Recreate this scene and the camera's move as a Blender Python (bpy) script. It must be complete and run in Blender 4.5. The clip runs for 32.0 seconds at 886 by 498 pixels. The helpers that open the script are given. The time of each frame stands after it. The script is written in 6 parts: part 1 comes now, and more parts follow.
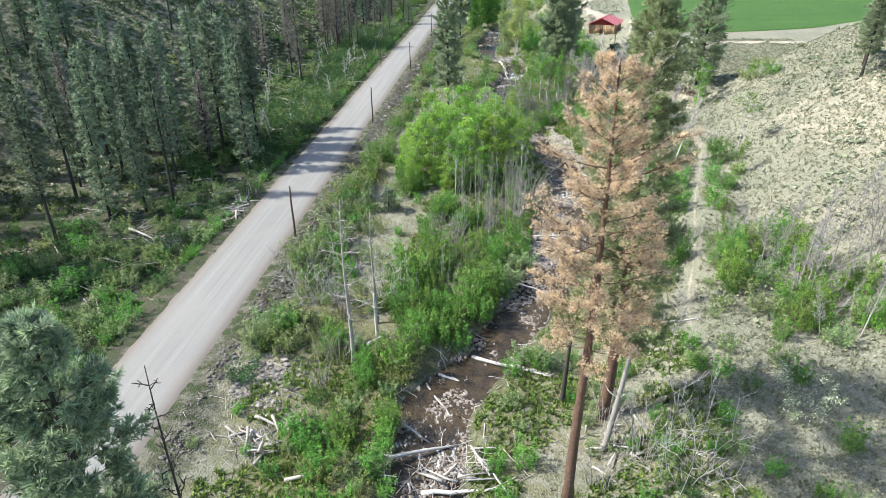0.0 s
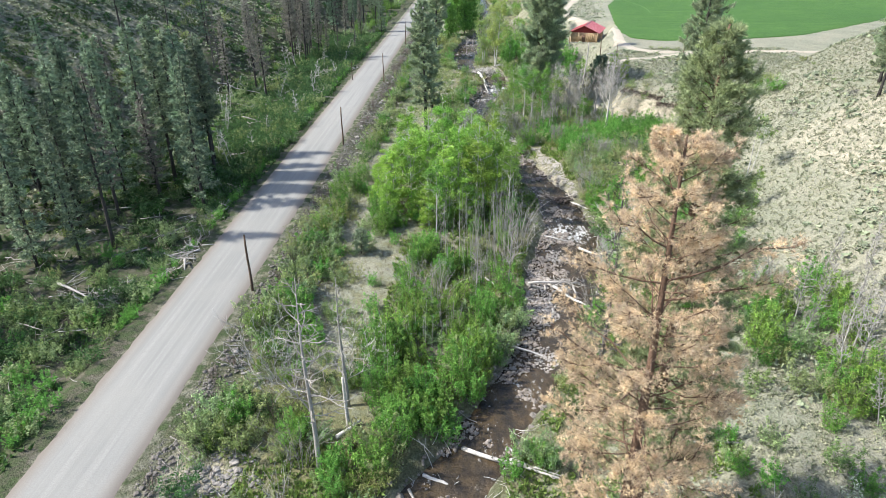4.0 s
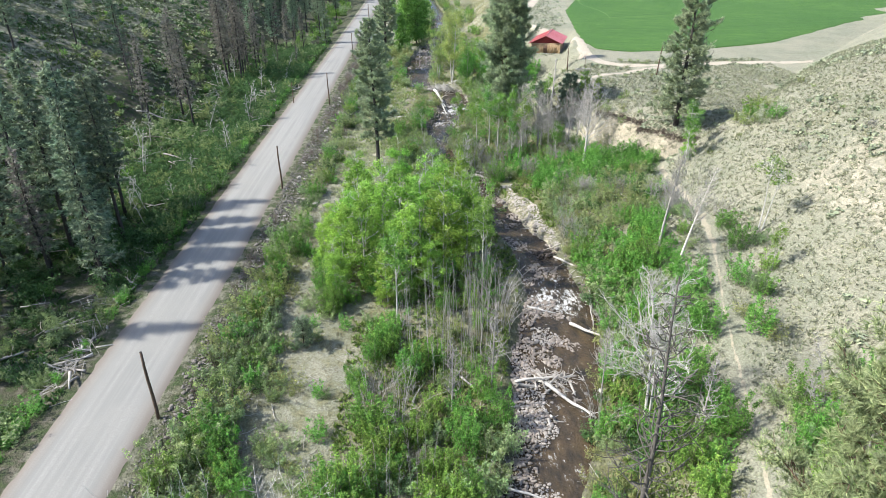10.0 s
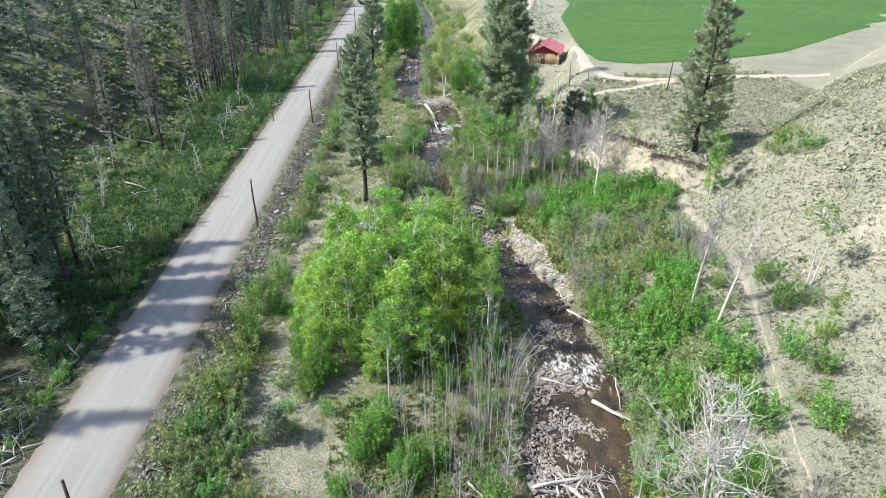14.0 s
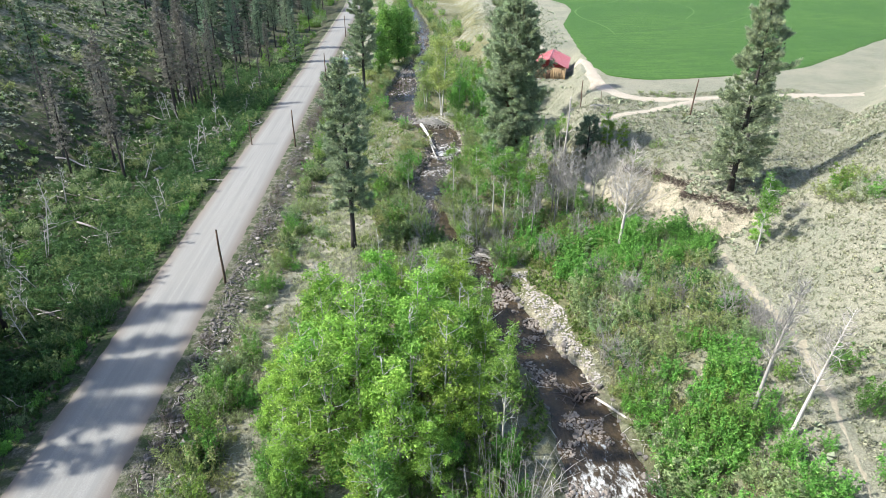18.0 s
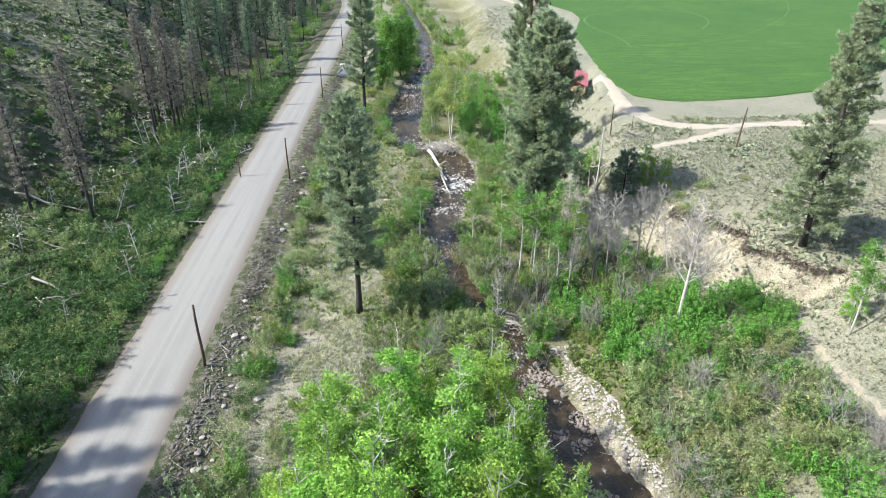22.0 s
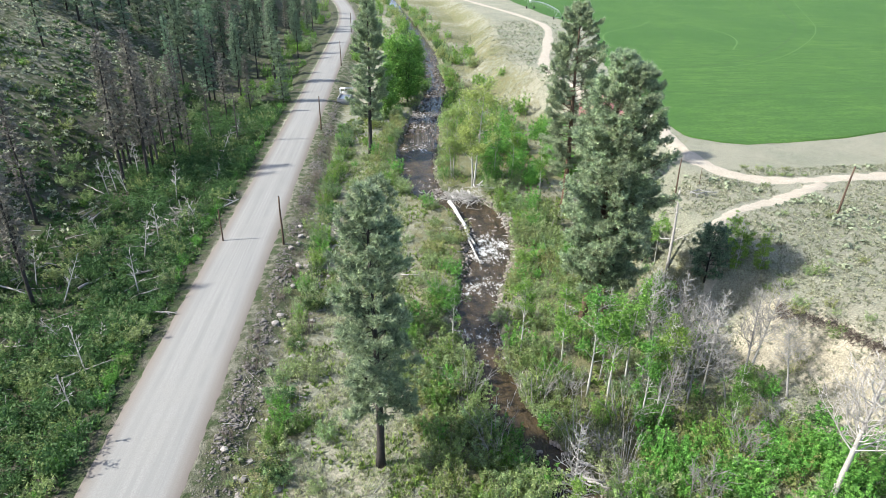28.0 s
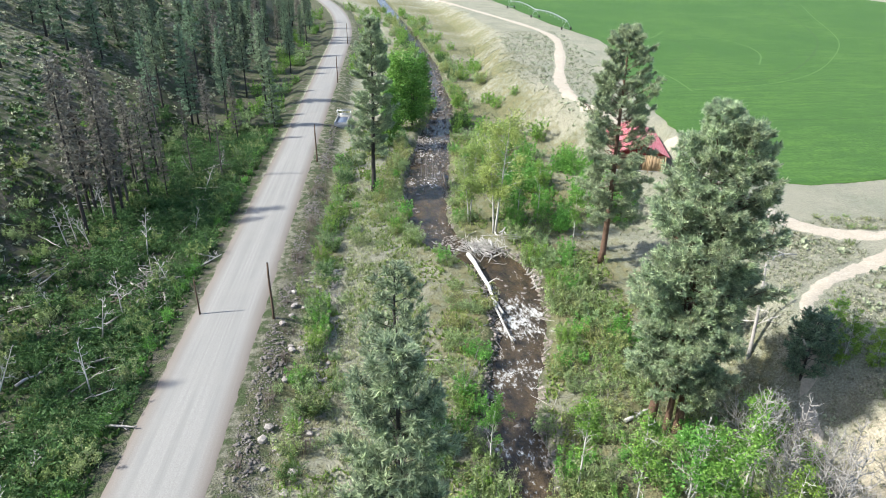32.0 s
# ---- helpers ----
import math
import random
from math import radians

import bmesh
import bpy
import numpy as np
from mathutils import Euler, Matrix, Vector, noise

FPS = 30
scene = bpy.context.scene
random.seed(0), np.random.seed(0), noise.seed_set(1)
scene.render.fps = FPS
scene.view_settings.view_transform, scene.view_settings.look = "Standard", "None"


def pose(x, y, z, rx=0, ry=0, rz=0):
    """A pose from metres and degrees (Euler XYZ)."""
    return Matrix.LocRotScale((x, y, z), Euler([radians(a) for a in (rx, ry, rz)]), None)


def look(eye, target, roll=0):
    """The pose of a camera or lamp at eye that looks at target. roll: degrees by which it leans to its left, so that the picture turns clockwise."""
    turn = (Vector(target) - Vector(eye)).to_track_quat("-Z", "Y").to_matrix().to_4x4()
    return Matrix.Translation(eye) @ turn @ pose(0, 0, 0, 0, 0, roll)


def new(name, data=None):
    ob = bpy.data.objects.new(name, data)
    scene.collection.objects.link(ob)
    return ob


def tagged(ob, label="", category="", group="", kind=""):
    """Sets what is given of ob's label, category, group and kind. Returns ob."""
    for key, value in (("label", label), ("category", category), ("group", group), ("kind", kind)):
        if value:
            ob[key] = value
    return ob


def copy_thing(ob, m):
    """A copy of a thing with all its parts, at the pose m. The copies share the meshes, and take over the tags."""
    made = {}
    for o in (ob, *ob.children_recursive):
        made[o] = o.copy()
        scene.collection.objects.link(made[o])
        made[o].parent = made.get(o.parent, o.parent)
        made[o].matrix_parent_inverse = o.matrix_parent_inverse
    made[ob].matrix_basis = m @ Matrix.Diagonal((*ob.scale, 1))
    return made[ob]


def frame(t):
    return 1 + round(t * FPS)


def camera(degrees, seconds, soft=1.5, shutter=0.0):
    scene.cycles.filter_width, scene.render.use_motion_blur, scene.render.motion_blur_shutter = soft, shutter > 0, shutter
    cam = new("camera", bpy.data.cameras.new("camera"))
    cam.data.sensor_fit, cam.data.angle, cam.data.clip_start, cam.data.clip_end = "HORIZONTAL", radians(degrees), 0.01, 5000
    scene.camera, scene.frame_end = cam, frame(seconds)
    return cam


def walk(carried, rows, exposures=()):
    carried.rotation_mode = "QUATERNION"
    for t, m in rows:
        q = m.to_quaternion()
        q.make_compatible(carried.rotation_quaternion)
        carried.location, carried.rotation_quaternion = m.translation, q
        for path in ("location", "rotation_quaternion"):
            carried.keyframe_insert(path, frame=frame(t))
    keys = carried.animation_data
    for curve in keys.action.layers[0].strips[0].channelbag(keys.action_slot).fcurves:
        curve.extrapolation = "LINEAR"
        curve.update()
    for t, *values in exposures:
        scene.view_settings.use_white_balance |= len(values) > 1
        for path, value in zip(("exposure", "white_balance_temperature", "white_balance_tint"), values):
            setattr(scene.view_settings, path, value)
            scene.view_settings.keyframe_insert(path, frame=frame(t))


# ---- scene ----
cam = camera(73.0, 32.0, 0.6)
PATH = [
    (0, (0.966, -0.911, 30.623), (0.947, 0.897, 29.767), -0.2),
    (1, (0.816, 1.851, 30.863), (0.824, 3.66, 30.009), -0.3),
    (2, (0.848, 4.681, 31.128), (0.867, 6.49, 30.274), -0.4),
    (3, (0.727, 7.651, 31.389), (0.757, 9.459, 30.535), -0.4),
    (3.5, (0.653, 9.059, 31.474), (0.693, 10.867, 30.622), -0.3),
    (5.5, (0.475, 14.967, 32.185), (0.581, 16.771, 31.329), -0.5),
    (6, (0.396, 16.426, 32.166), (0.513, 18.23, 31.311), -0.6),
    (7, (0.363, 19.192, 32.549), (0.499, 20.996, 31.695), -0.5),
    (8, (0.649, 21.891, 33.124), (0.808, 23.691, 32.267), -0.5),
    (9, (0.7, 24.686, 33.401), (0.885, 26.483, 32.543), -0.6),
    (10, (0.995, 27.506, 33.528), (1.189, 29.302, 32.671), -0.7),
    (11, (0.983, 30.15, 33.815), (1.189, 31.945, 32.957), -0.6),
    (12, (0.982, 33.08, 34.263), (1.199, 34.872, 33.403), -0.6),
    (13, (1.104, 35.987, 34.454), (1.328, 37.779, 33.595), -0.6),
    (14, (1.377, 39.202, 34.773), (1.608, 40.994, 33.915), -0.6),
    (14.5, (1.562, 40.904, 34.919), (1.795, 42.695, 34.06), -0.5),
    (16.5, (1.848, 47.546, 35.617), (2.097, 49.334, 34.757), -0.5),
    (17, (2.196, 49.436, 35.653), (2.444, 51.226, 34.796), -0.4),
    (18, (2.38, 53.121, 36.034), (2.634, 54.91, 35.175), -0.3),
    (19, (2.342, 56.865, 36.089), (2.603, 58.654, 35.235), -0.1),
    (20, (1.971, 60.662, 36.533), (2.239, 62.45, 35.678), -0.0),
    (21, (1.605, 64.023, 36.841), (1.877, 65.812, 35.989), -0.0),
    (22, (1.116, 67.553, 37.293), (1.395, 69.34, 36.438), 0.1),
    (23, (0.693, 70.797, 37.663), (0.978, 72.583, 36.809), 0.3),
    (24, (0.311, 74.472, 37.857), (0.6, 76.259, 37.006), 0.4),
    (25, (0.141, 78.074, 38.209), (0.434, 79.86, 37.359), 0.3),
    (25.5, (0.081, 79.874, 38.329), (0.377, 81.661, 37.48), 0.4),
    (27.5, (-0.378, 87.156, 39.136), (-0.075, 88.942, 38.288), 0.5),
    (28, (-0.769, 88.609, 38.866), (-0.459, 90.398, 38.028), 0.7),
    (29, (-1.005, 92.295, 39.308), (-0.691, 94.084, 38.47), 0.7),
    (30, (-1.427, 96.475, 39.533), (-1.101, 98.263, 38.7), 0.9),
    (31, (-1.661, 100.664, 39.731), (-1.328, 102.453, 38.903), 1.0),
    (32, (-1.444, 104.786, 40.201), (-1.112, 106.576, 39.372), 0.8),
]
walk(cam, [(t, look(eye, target, roll)) for t, eye, target, roll in PATH])

# ---- light ----
SUN_ELEV = radians(44)
world = bpy.data.worlds.new("sky")
scene.world = world
world.use_nodes = True
wn = world.node_tree.nodes
sky = wn.new("ShaderNodeTexSky")
sky.sky_type = "NISHITA"
sky.sun_disc = False
sky.sun_elevation = SUN_ELEV
sky.sun_rotation = radians(-90)
sky.altitude = 700
sky.dust_density = 2.5
wn["Background"].inputs["Strength"].default_value = 0.102
world.node_tree.links.new(sky.outputs[0], wn["Background"].inputs["Color"])
sun = new("sun", bpy.data.lights.new("sun", "SUN"))
sun.data.energy = 2.75
sun.data.angle = radians(2.0)
sun.data.color = (1.0, 0.98, 0.915)
sun.matrix_world = look((-100 * math.cos(SUN_ELEV), 0, 100 * math.sin(SUN_ELEV)), (0, 0, 0))
scene.view_settings.exposure = 1.79

# ---- materials ----


def shader(name, rough=0.8, spec=0.3):
    m = bpy.data.materials.new(name)
    m.use_nodes = True
    n, l = m.node_tree.nodes, m.node_tree.links
    b = n["Principled BSDF"]
    b.inputs["Roughness"].default_value = rough
    b.inputs["Specular IOR Level"].default_value = spec
    return m, n, l, b


def noise_fac(n, l, scale, detail=4.0, lo=0.35, hi=0.65, coord=None, rough=0.6):
    t = n.new("ShaderNodeTexNoise")
    t.inputs["Scale"].default_value = scale
    t.inputs["Detail"].default_value = detail
    t.inputs["Roughness"].default_value = rough
    if coord is not None:
        l.new(coord, t.inputs["Vector"])
    r = n.new("ShaderNodeMapRange")
    r.inputs["From Min"].default_value = lo
    r.inputs["From Max"].default_value = hi
    l.new(t.outputs["Fac"], r.inputs["Value"])
    return r.outputs["Result"]


def mix(n, l, fac, a, b):
    m = n.new("ShaderNodeMix")
    m.data_type = "RGBA"
    if isinstance(fac, float):
        m.inputs[0].default_value = fac
    else:
        l.new(fac, m.inputs[0])
    for slot, c in ((6, a), (7, b)):
        if isinstance(c, tuple):
            m.inputs[slot].default_value = (*c, 1)
        else:
            l.new(c, m.inputs[slot])
    return m.outputs[2]


def bump(n, l, b, height, strength=0.5, dist=0.05):
    u = n.new("ShaderNodeBump")
    u.inputs["Strength"].default_value = strength
    u.inputs["Distance"].default_value = dist
    l.new(height, u.inputs["Height"])
    l.new(u.outputs["Normal"], b.inputs["Normal"])


def plain(name, c1, c2, scale=3.0, fine=25.0, rough=0.8, metal=0.0, strength=0.4, dist=0.02, spec=0.3, vary=0.0):
    m, n, l, b = shader(name, rough, spec)
    b.inputs["Metallic"].default_value = metal
    co = n.new("ShaderNodeTexCoord").outputs["Object"]
    a = noise_fac(n, l, scale, coord=co)
    f = noise_fac(n, l, fine, coord=co, lo=0.3, hi=0.7)
    c = mix(n, l, a, c1, c2)
    d = mix(n, l, f, tuple(v * 0.75 for v in c1), c)
    if vary:
        oi = n.new("ShaderNodeObjectInfo")
        h = n.new("ShaderNodeHueSaturation")
        mr = n.new("ShaderNodeMapRange")
        mr.inputs["To Min"].default_value = 1 - vary
        mr.inputs["To Max"].default_value = 1 + vary
        l.new(oi.outputs["Random"], mr.inputs["Value"])
        l.new(mr.outputs["Result"], h.inputs["Value"])
        l.new(d, h.inputs["Color"])
        d = h.outputs["Color"]
    l.new(d, b.inputs["Base Color"])
    bump(n, l, b, f, strength, dist)
    return m


def leaf(name, c1, c2, through_light=0.35, hue=0.03, val=0.25, rough=0.6):
    """Foliage: colour varies from plant to plant and from leaf to leaf, some light passes through."""
    m, n, l, b = shader(name, rough, 0.25)
    geo = n.new("ShaderNodeNewGeometry")
    oi = n.new("ShaderNodeObjectInfo")
    c = mix(n, l, geo.outputs["Random Per Island"], c1, c2)
    shoots = noise_fac(n, l, 1.7, 3.0, 0.34, 0.66, n.new("ShaderNodeTexCoord").outputs["Object"])
    fresh = n.new("ShaderNodeMix")
    fresh.data_type, fresh.blend_type = "RGBA", "MULTIPLY"
    fresh.inputs[0].default_value = 1.0
    l.new(c, fresh.inputs[6])
    l.new(mix(n, l, shoots, (0.66, 0.66, 0.7), (1.42, 1.42, 1.3)), fresh.inputs[7])
    c = fresh.outputs[2]
    h = n.new("ShaderNodeHueSaturation")
    for key, lo, hi in (("Hue", 0.5 - hue, 0.5 + hue), ("Value", 1 - val, 1 + val)):
        mr = n.new("ShaderNodeMapRange")
        mr.inputs["To Min"].default_value = lo
        mr.inputs["To Max"].default_value = hi
        if key == "Hue":
            l.new(oi.outputs["Random"], mr.inputs["Value"])
        else:
            w = n.new("ShaderNodeMath")
            w.operation = "FRACT"
            x7 = n.new("ShaderNodeMath")
            x7.operation = "MULTIPLY"
            x7.inputs[1].default_value = 7.31
            l.new(oi.outputs["Random"], x7.inputs[0])
            l.new(x7.outputs[0], w.inputs[0])
            l.new(w.outputs[0], mr.inputs["Value"])
        l.new(mr.outputs["Result"], h.inputs[key])
    l.new(c, h.inputs["Color"])
    l.new(h.outputs["Color"], b.inputs["Base Color"])
    tr = n.new("ShaderNodeBsdfTranslucent")
    l.new(h.outputs["Color"], tr.inputs["Color"])
    ms = n.new("ShaderNodeMixShader")
    ms.inputs[0].default_value = through_light
    l.new(b.outputs[0], ms.inputs[1])
    l.new(tr.outputs[0], ms.inputs[2])
    l.new(ms.outputs[0], n["Material Output"].inputs["Surface"])
    return m


def ground_material():
    """Soil and grass by zone: red sand and bare soil, green lush growth, blue forest litter with shade in its colour.
    """
    m, n, l, b = shader("ground_cover", 0.95, 0.1)
    co = n.new("ShaderNodeTexCoord").outputs["Object"]
    at = n.new("ShaderNodeVertexColor")
    at.layer_name = "zone"
    sep = n.new("ShaderNodeSeparateColor")
    l.new(at.outputs["Color"], sep.inputs[0])
    big = noise_fac(n, l, 0.12, coord=co)
    mid = noise_fac(n, l, 0.9, coord=co, lo=0.38, hi=0.62)
    fine = noise_fac(n, l, 6.0, coord=co, lo=0.3, hi=0.7)
    dry = mix(n, l, mid, (0.25, 0.25, 0.19), (0.205, 0.216, 0.155))
    dry = mix(n, l, big, dry, (0.29, 0.28, 0.212))
    lush = mix(n, l, mid, (0.12, 0.135, 0.062), (0.19, 0.178, 0.098))
    sand = mix(n, l, mid, (0.35, 0.315, 0.235), (0.43, 0.39, 0.30))
    # Forest floor brown, deepened to take in the shade under the trees.
    litter_shade = mix(n, l, mid, (0.095, 0.085, 0.066), (0.062, 0.085, 0.038))

    def masked(channel, width=0.35):
        s = n.new("ShaderNodeMath")
        s.operation = "ADD"
        k = n.new("ShaderNodeMath")
        k.operation = "MULTIPLY_ADD"
        k.inputs[1].default_value = width
        k.inputs[2].default_value = -width / 2
        l.new(mid, k.inputs[0])
        l.new(sep.outputs[channel], s.inputs[0])
        l.new(k.outputs[0], s.inputs[1])
        r = n.new("ShaderNodeMapRange")
        r.inputs["From Min"].default_value = 0.25
        r.inputs["From Max"].default_value = 0.7
        l.new(s.outputs[0], r.inputs["Value"])
        return r.outputs["Result"]

    c = mix(n, l, masked(1), dry, lush)
    c = mix(n, l, masked(2), c, litter_shade)
    c = mix(n, l, masked(0), c, sand)
    dark = mix(n, l, fine, (0.6, 0.6, 0.6), (1.2, 1.2, 1.2))
    mul = n.new("ShaderNodeMix")
    mul.data_type = "RGBA"
    mul.blend_type = "MULTIPLY"
    mul.inputs[0].default_value = 1.0
    l.new(c, mul.inputs[6])
    l.new(dark, mul.inputs[7])
    l.new(mul.outputs[2], b.inputs["Base Color"])
    bump(n, l, b, fine, 0.8, 0.15)
    return m


def road_material():
    """Pale gravel with smoother wheel lanes along its length."""
    m, n, l, b = shader("gravel_road", 0.95, 0.15)
    uv = n.new("ShaderNodeUVMap").outputs["UV"]
    mp = n.new("ShaderNodeMapping")
    mp.inputs["Scale"].default_value = (1.0, 0.018, 1)
    l.new(uv, mp.inputs["Vector"])
    lane = noise_fac(n, l, 1.5, 4.0, 0.38, 0.62, mp.outputs[0])
    co = n.new("ShaderNodeTexCoord").outputs["Object"]
    patch = noise_fac(n, l, 0.16, coord=co, lo=0.45, hi=0.75)
    grit = noise_fac(n, l, 9.0, coord=co, lo=0.25, hi=0.75)
    c = mix(n, l, lane, (0.192, 0.192, 0.184), (0.265, 0.262, 0.248))
    c = mix(n, l, patch, c, (0.25, 0.244, 0.226))
    c = mix(n, l, grit, (0.195, 0.19, 0.176), c)
    sx = n.new("ShaderNodeSeparateXYZ")
    l.new(uv, sx.inputs[0])
    edge = n.new("ShaderNodeMapRange")
    edge.inputs["From Min"].default_value = 0.0
    edge.inputs["From Max"].default_value = 1.7
    l.new(sx.outputs["X"], edge.inputs["Value"])
    c = mix(n, l, edge.outputs["Result"], (0.15, 0.125, 0.105), c)
    l.new(c, b.inputs["Base Color"])
    bump(n, l, b, grit, 0.35, 0.03)
    return m


def field_material():
    m, n, l, b = shader("young_crop", 0.85, 0.2)
    co = n.new("ShaderNodeTexCoord").outputs["Object"]
    a = noise_fac(n, l, 0.03, coord=co)
    mp = n.new("ShaderNodeMapping")
    mp.inputs["Scale"].default_value = (0.25, 1.4, 1)
    mp.inputs["Rotation"].default_value = (0, 0, 0.35)
    l.new(co, mp.inputs["Vector"])
    rows = noise_fac(n, l, 0.5, 4.0, 0.35, 0.65, mp.outputs[0])
    f = noise_fac(n, l, 1.7, 8.0, 0.36, 0.62, co, 0.72)
    c = mix(n, l, a, (0.044, 0.11, 0.018), (0.086, 0.168, 0.03))
    c = mix(n, l, rows, (0.04, 0.096, 0.018), c)
    c = mix(n, l, f, (0.032, 0.08, 0.015), c)
    l.new(c, b.inputs["Base Color"])
    bump(n, l, b, f, 0.5, 0.08)
    return m


def water_material():
    """Clear brown creek water, broken to white foam where the mesh says it runs fast."""
    m, n, l, b = shader("creek_water", 0.2, 0.35)
    co = n.new("ShaderNodeTexCoord").outputs["Object"]
    at = n.new("ShaderNodeVertexColor")
    at.layer_name = "zone"
    sep = n.new("ShaderNodeSeparateColor")
    l.new(at.outputs["Color"], sep.inputs[0])
    mp = n.new("ShaderNodeMapping")
    mp.inputs["Scale"].default_value = (1.5, 0.75, 1)
    l.new(co, mp.inputs["Vector"])
    broken = noise_fac(n, l, 1.7, 9.0, 0.3, 0.7, mp.outputs[0], 0.78)
    patch = noise_fac(n, l, 0.55, 3.0, 0.3, 0.7, mp.outputs[0])
    both = n.new("ShaderNodeMath")
    both.operation = "MULTIPLY_ADD"
    both.inputs[1].default_value = 0.38
    l.new(patch, both.inputs[0])
    half = n.new("ShaderNodeMath")
    half.operation = "MULTIPLY"
    half.inputs[1].default_value = 0.82
    l.new(broken, half.inputs[0])
    l.new(half.outputs[0], both.inputs[2])
    w = both.outputs[0]
    rip = noise_fac(n, l, 3.2, 4.0, 0.25, 0.75, co)
    body = mix(n, l, patch, (0.022, 0.019, 0.015), (0.075, 0.052, 0.028))
    s = n.new("ShaderNodeMath")
    s.operation = "MULTIPLY_ADD"
    s.inputs[1].default_value = 0.62
    l.new(sep.outputs[0], s.inputs[0])
    l.new(w, s.inputs[2])
    r = n.new("ShaderNodeMapRange")
    r.inputs["From Min"].default_value = 0.94
    r.inputs["From Max"].default_value = 1.3
    l.new(s.outputs[0], r.inputs["Value"])
    c = mix(n, l, r.outputs["Result"], body, (0.62, 0.63, 0.62))
    l.new(c, b.inputs["Base Color"])
    rr = n.new("ShaderNodeMapRange")
    rr.inputs["To Min"].default_value = 0.1
    rr.inputs["To Max"].default_value = 0.7
    l.new(r.outputs["Result"], rr.inputs["Value"])
    l.new(rr.outputs["Result"], b.inputs["Roughness"])
    bump(n, l, b, rip, 0.7, 0.12)
    return m


M_GROUND = ground_material()
M_ROAD = road_material()
M_FIELD = field_material()
M_WATER = water_material()
M_TRACK = plain("dirt_track", (0.36, 0.315, 0.25), (0.43, 0.385, 0.31), 0.6, 5.0, 0.95)
M_BARK_PINE = plain("orange_pine_bark", (0.125, 0.078, 0.053), (0.205, 0.128, 0.09), 2.0, 9.0, 0.95, strength=0.8, dist=0.05)
M_BARK_DARK = plain("dark_charred_bark", (0.045, 0.04, 0.036), (0.085, 0.075, 0.066), 2.0, 9.0, 0.95, strength=0.8, dist=0.04)
M_DEADWOOD = plain("weathered_grey_wood", (0.36, 0.335, 0.305), (0.47, 0.44, 0.405), 1.5, 10.0, 0.9, vary=0.3)
M_TWIG = plain("grey_bare_twigs", (0.28, 0.265, 0.245), (0.38, 0.36, 0.335), 1.5, 10.0, 0.9, vary=0.25)
M_BROWNTWIG = plain("reddish_brown_twigs", (0.15, 0.115, 0.095), (0.22, 0.18, 0.15), 1.5, 10.0, 0.9, vary=0.25)
M_ASPENBARK = plain("pale_aspen_bark", (0.42, 0.41, 0.37), (0.55, 0.53, 0.48), 1.5, 7.0, 0.85)
M_NEEDLE = leaf("pine_needles", (0.145, 0.208, 0.128), (0.41, 0.478, 0.31), 0.38, 0.02, 0.2)
M_FIR = leaf("fir_needles", (0.10, 0.15, 0.10), (0.26, 0.33, 0.215), 0.25, 0.025, 0.3)
M_DEADNEEDLE = leaf("dead_brown_needles", (0.45, 0.325, 0.228), (0.74, 0.60, 0.455), 0.42, 0.01, 0.1)
M_GREYNEEDLE = leaf("scorched_grey_needles", (0.156, 0.150, 0.130), (0.247, 0.227, 0.195), 0.2, 0.02, 0.2)
M_ASPEN = leaf("fresh_aspen_leaves", (0.125, 0.26, 0.045), (0.31, 0.48, 0.10), 0.45, 0.02, 0.22)
M_SHRUB = leaf("green_shrub_leaves", (0.078, 0.182, 0.036), (0.215, 0.385, 0.082), 0.4, 0.025, 0.22)
M_WILLOW = leaf("olive_willow_leaves", (0.17, 0.225, 0.085), (0.32, 0.375, 0.155), 0.4, 0.03, 0.2)
M_GREYWILLOW = leaf("grey_green_willow_leaves", (0.165, 0.24, 0.105), (0.305, 0.385, 0.185), 0.4, 0.03, 0.2)
# Leaf green darkened to carry the shade of the roadside forest strip.
M_BRUSH = leaf("shade_toned_brush_leaves", (0.034, 0.078, 0.025), (0.095, 0.165, 0.056), 0.35, 0.03, 0.22)
M_SAGE = leaf("grey_green_sage", (0.165, 0.19, 0.125), (0.32, 0.342, 0.235), 0.15, 0.02, 0.2)
M_BLOSSOM = leaf("white_blossom", (0.13, 0.20, 0.06), (0.62, 0.64, 0.52), 0.3, 0.01, 0.1)
M_DRYGRASS = leaf("dry_bunchgrass", (0.21, 0.195, 0.125), (0.32, 0.29, 0.20), 0.3, 0.02, 0.2)
M_ROCK = plain("grey_broken_rock", (0.15, 0.133, 0.118), (0.285, 0.262, 0.238), 1.2, 6.0, 0.9, vary=0.25)
M_COBBLE = plain("pale_river_cobbles", (0.28, 0.255, 0.232), (0.42, 0.385, 0.35), 1.2, 6.0, 0.85, vary=0.25)
M_BEDSTONE = plain("brown_grey_bed_stones", (0.16, 0.135, 0.115), (0.33, 0.29, 0.255), 1.2, 6.0, 0.75, vary=0.3)
M_NEEDLE_PALE = leaf("pale_pine_needles", (0.14, 0.195, 0.095), (0.37, 0.43, 0.23), 0.3, 0.01, 0.05)
M_DEADWOOD_PALE = plain("bleached_wood", (0.46, 0.44, 0.41), (0.60, 0.575, 0.54), 1.5, 10.0, 0.9, vary=0.15)
M_DARKTWIG = plain("charred_grey_twigs", (0.085, 0.078, 0.07), (0.15, 0.138, 0.125), 1.5, 10.0, 0.95)
M_PALELEAF = leaf("pale_young_leaves", (0.22, 0.30, 0.09), (0.34, 0.42, 0.15), 0.45, 0.015, 0.1)
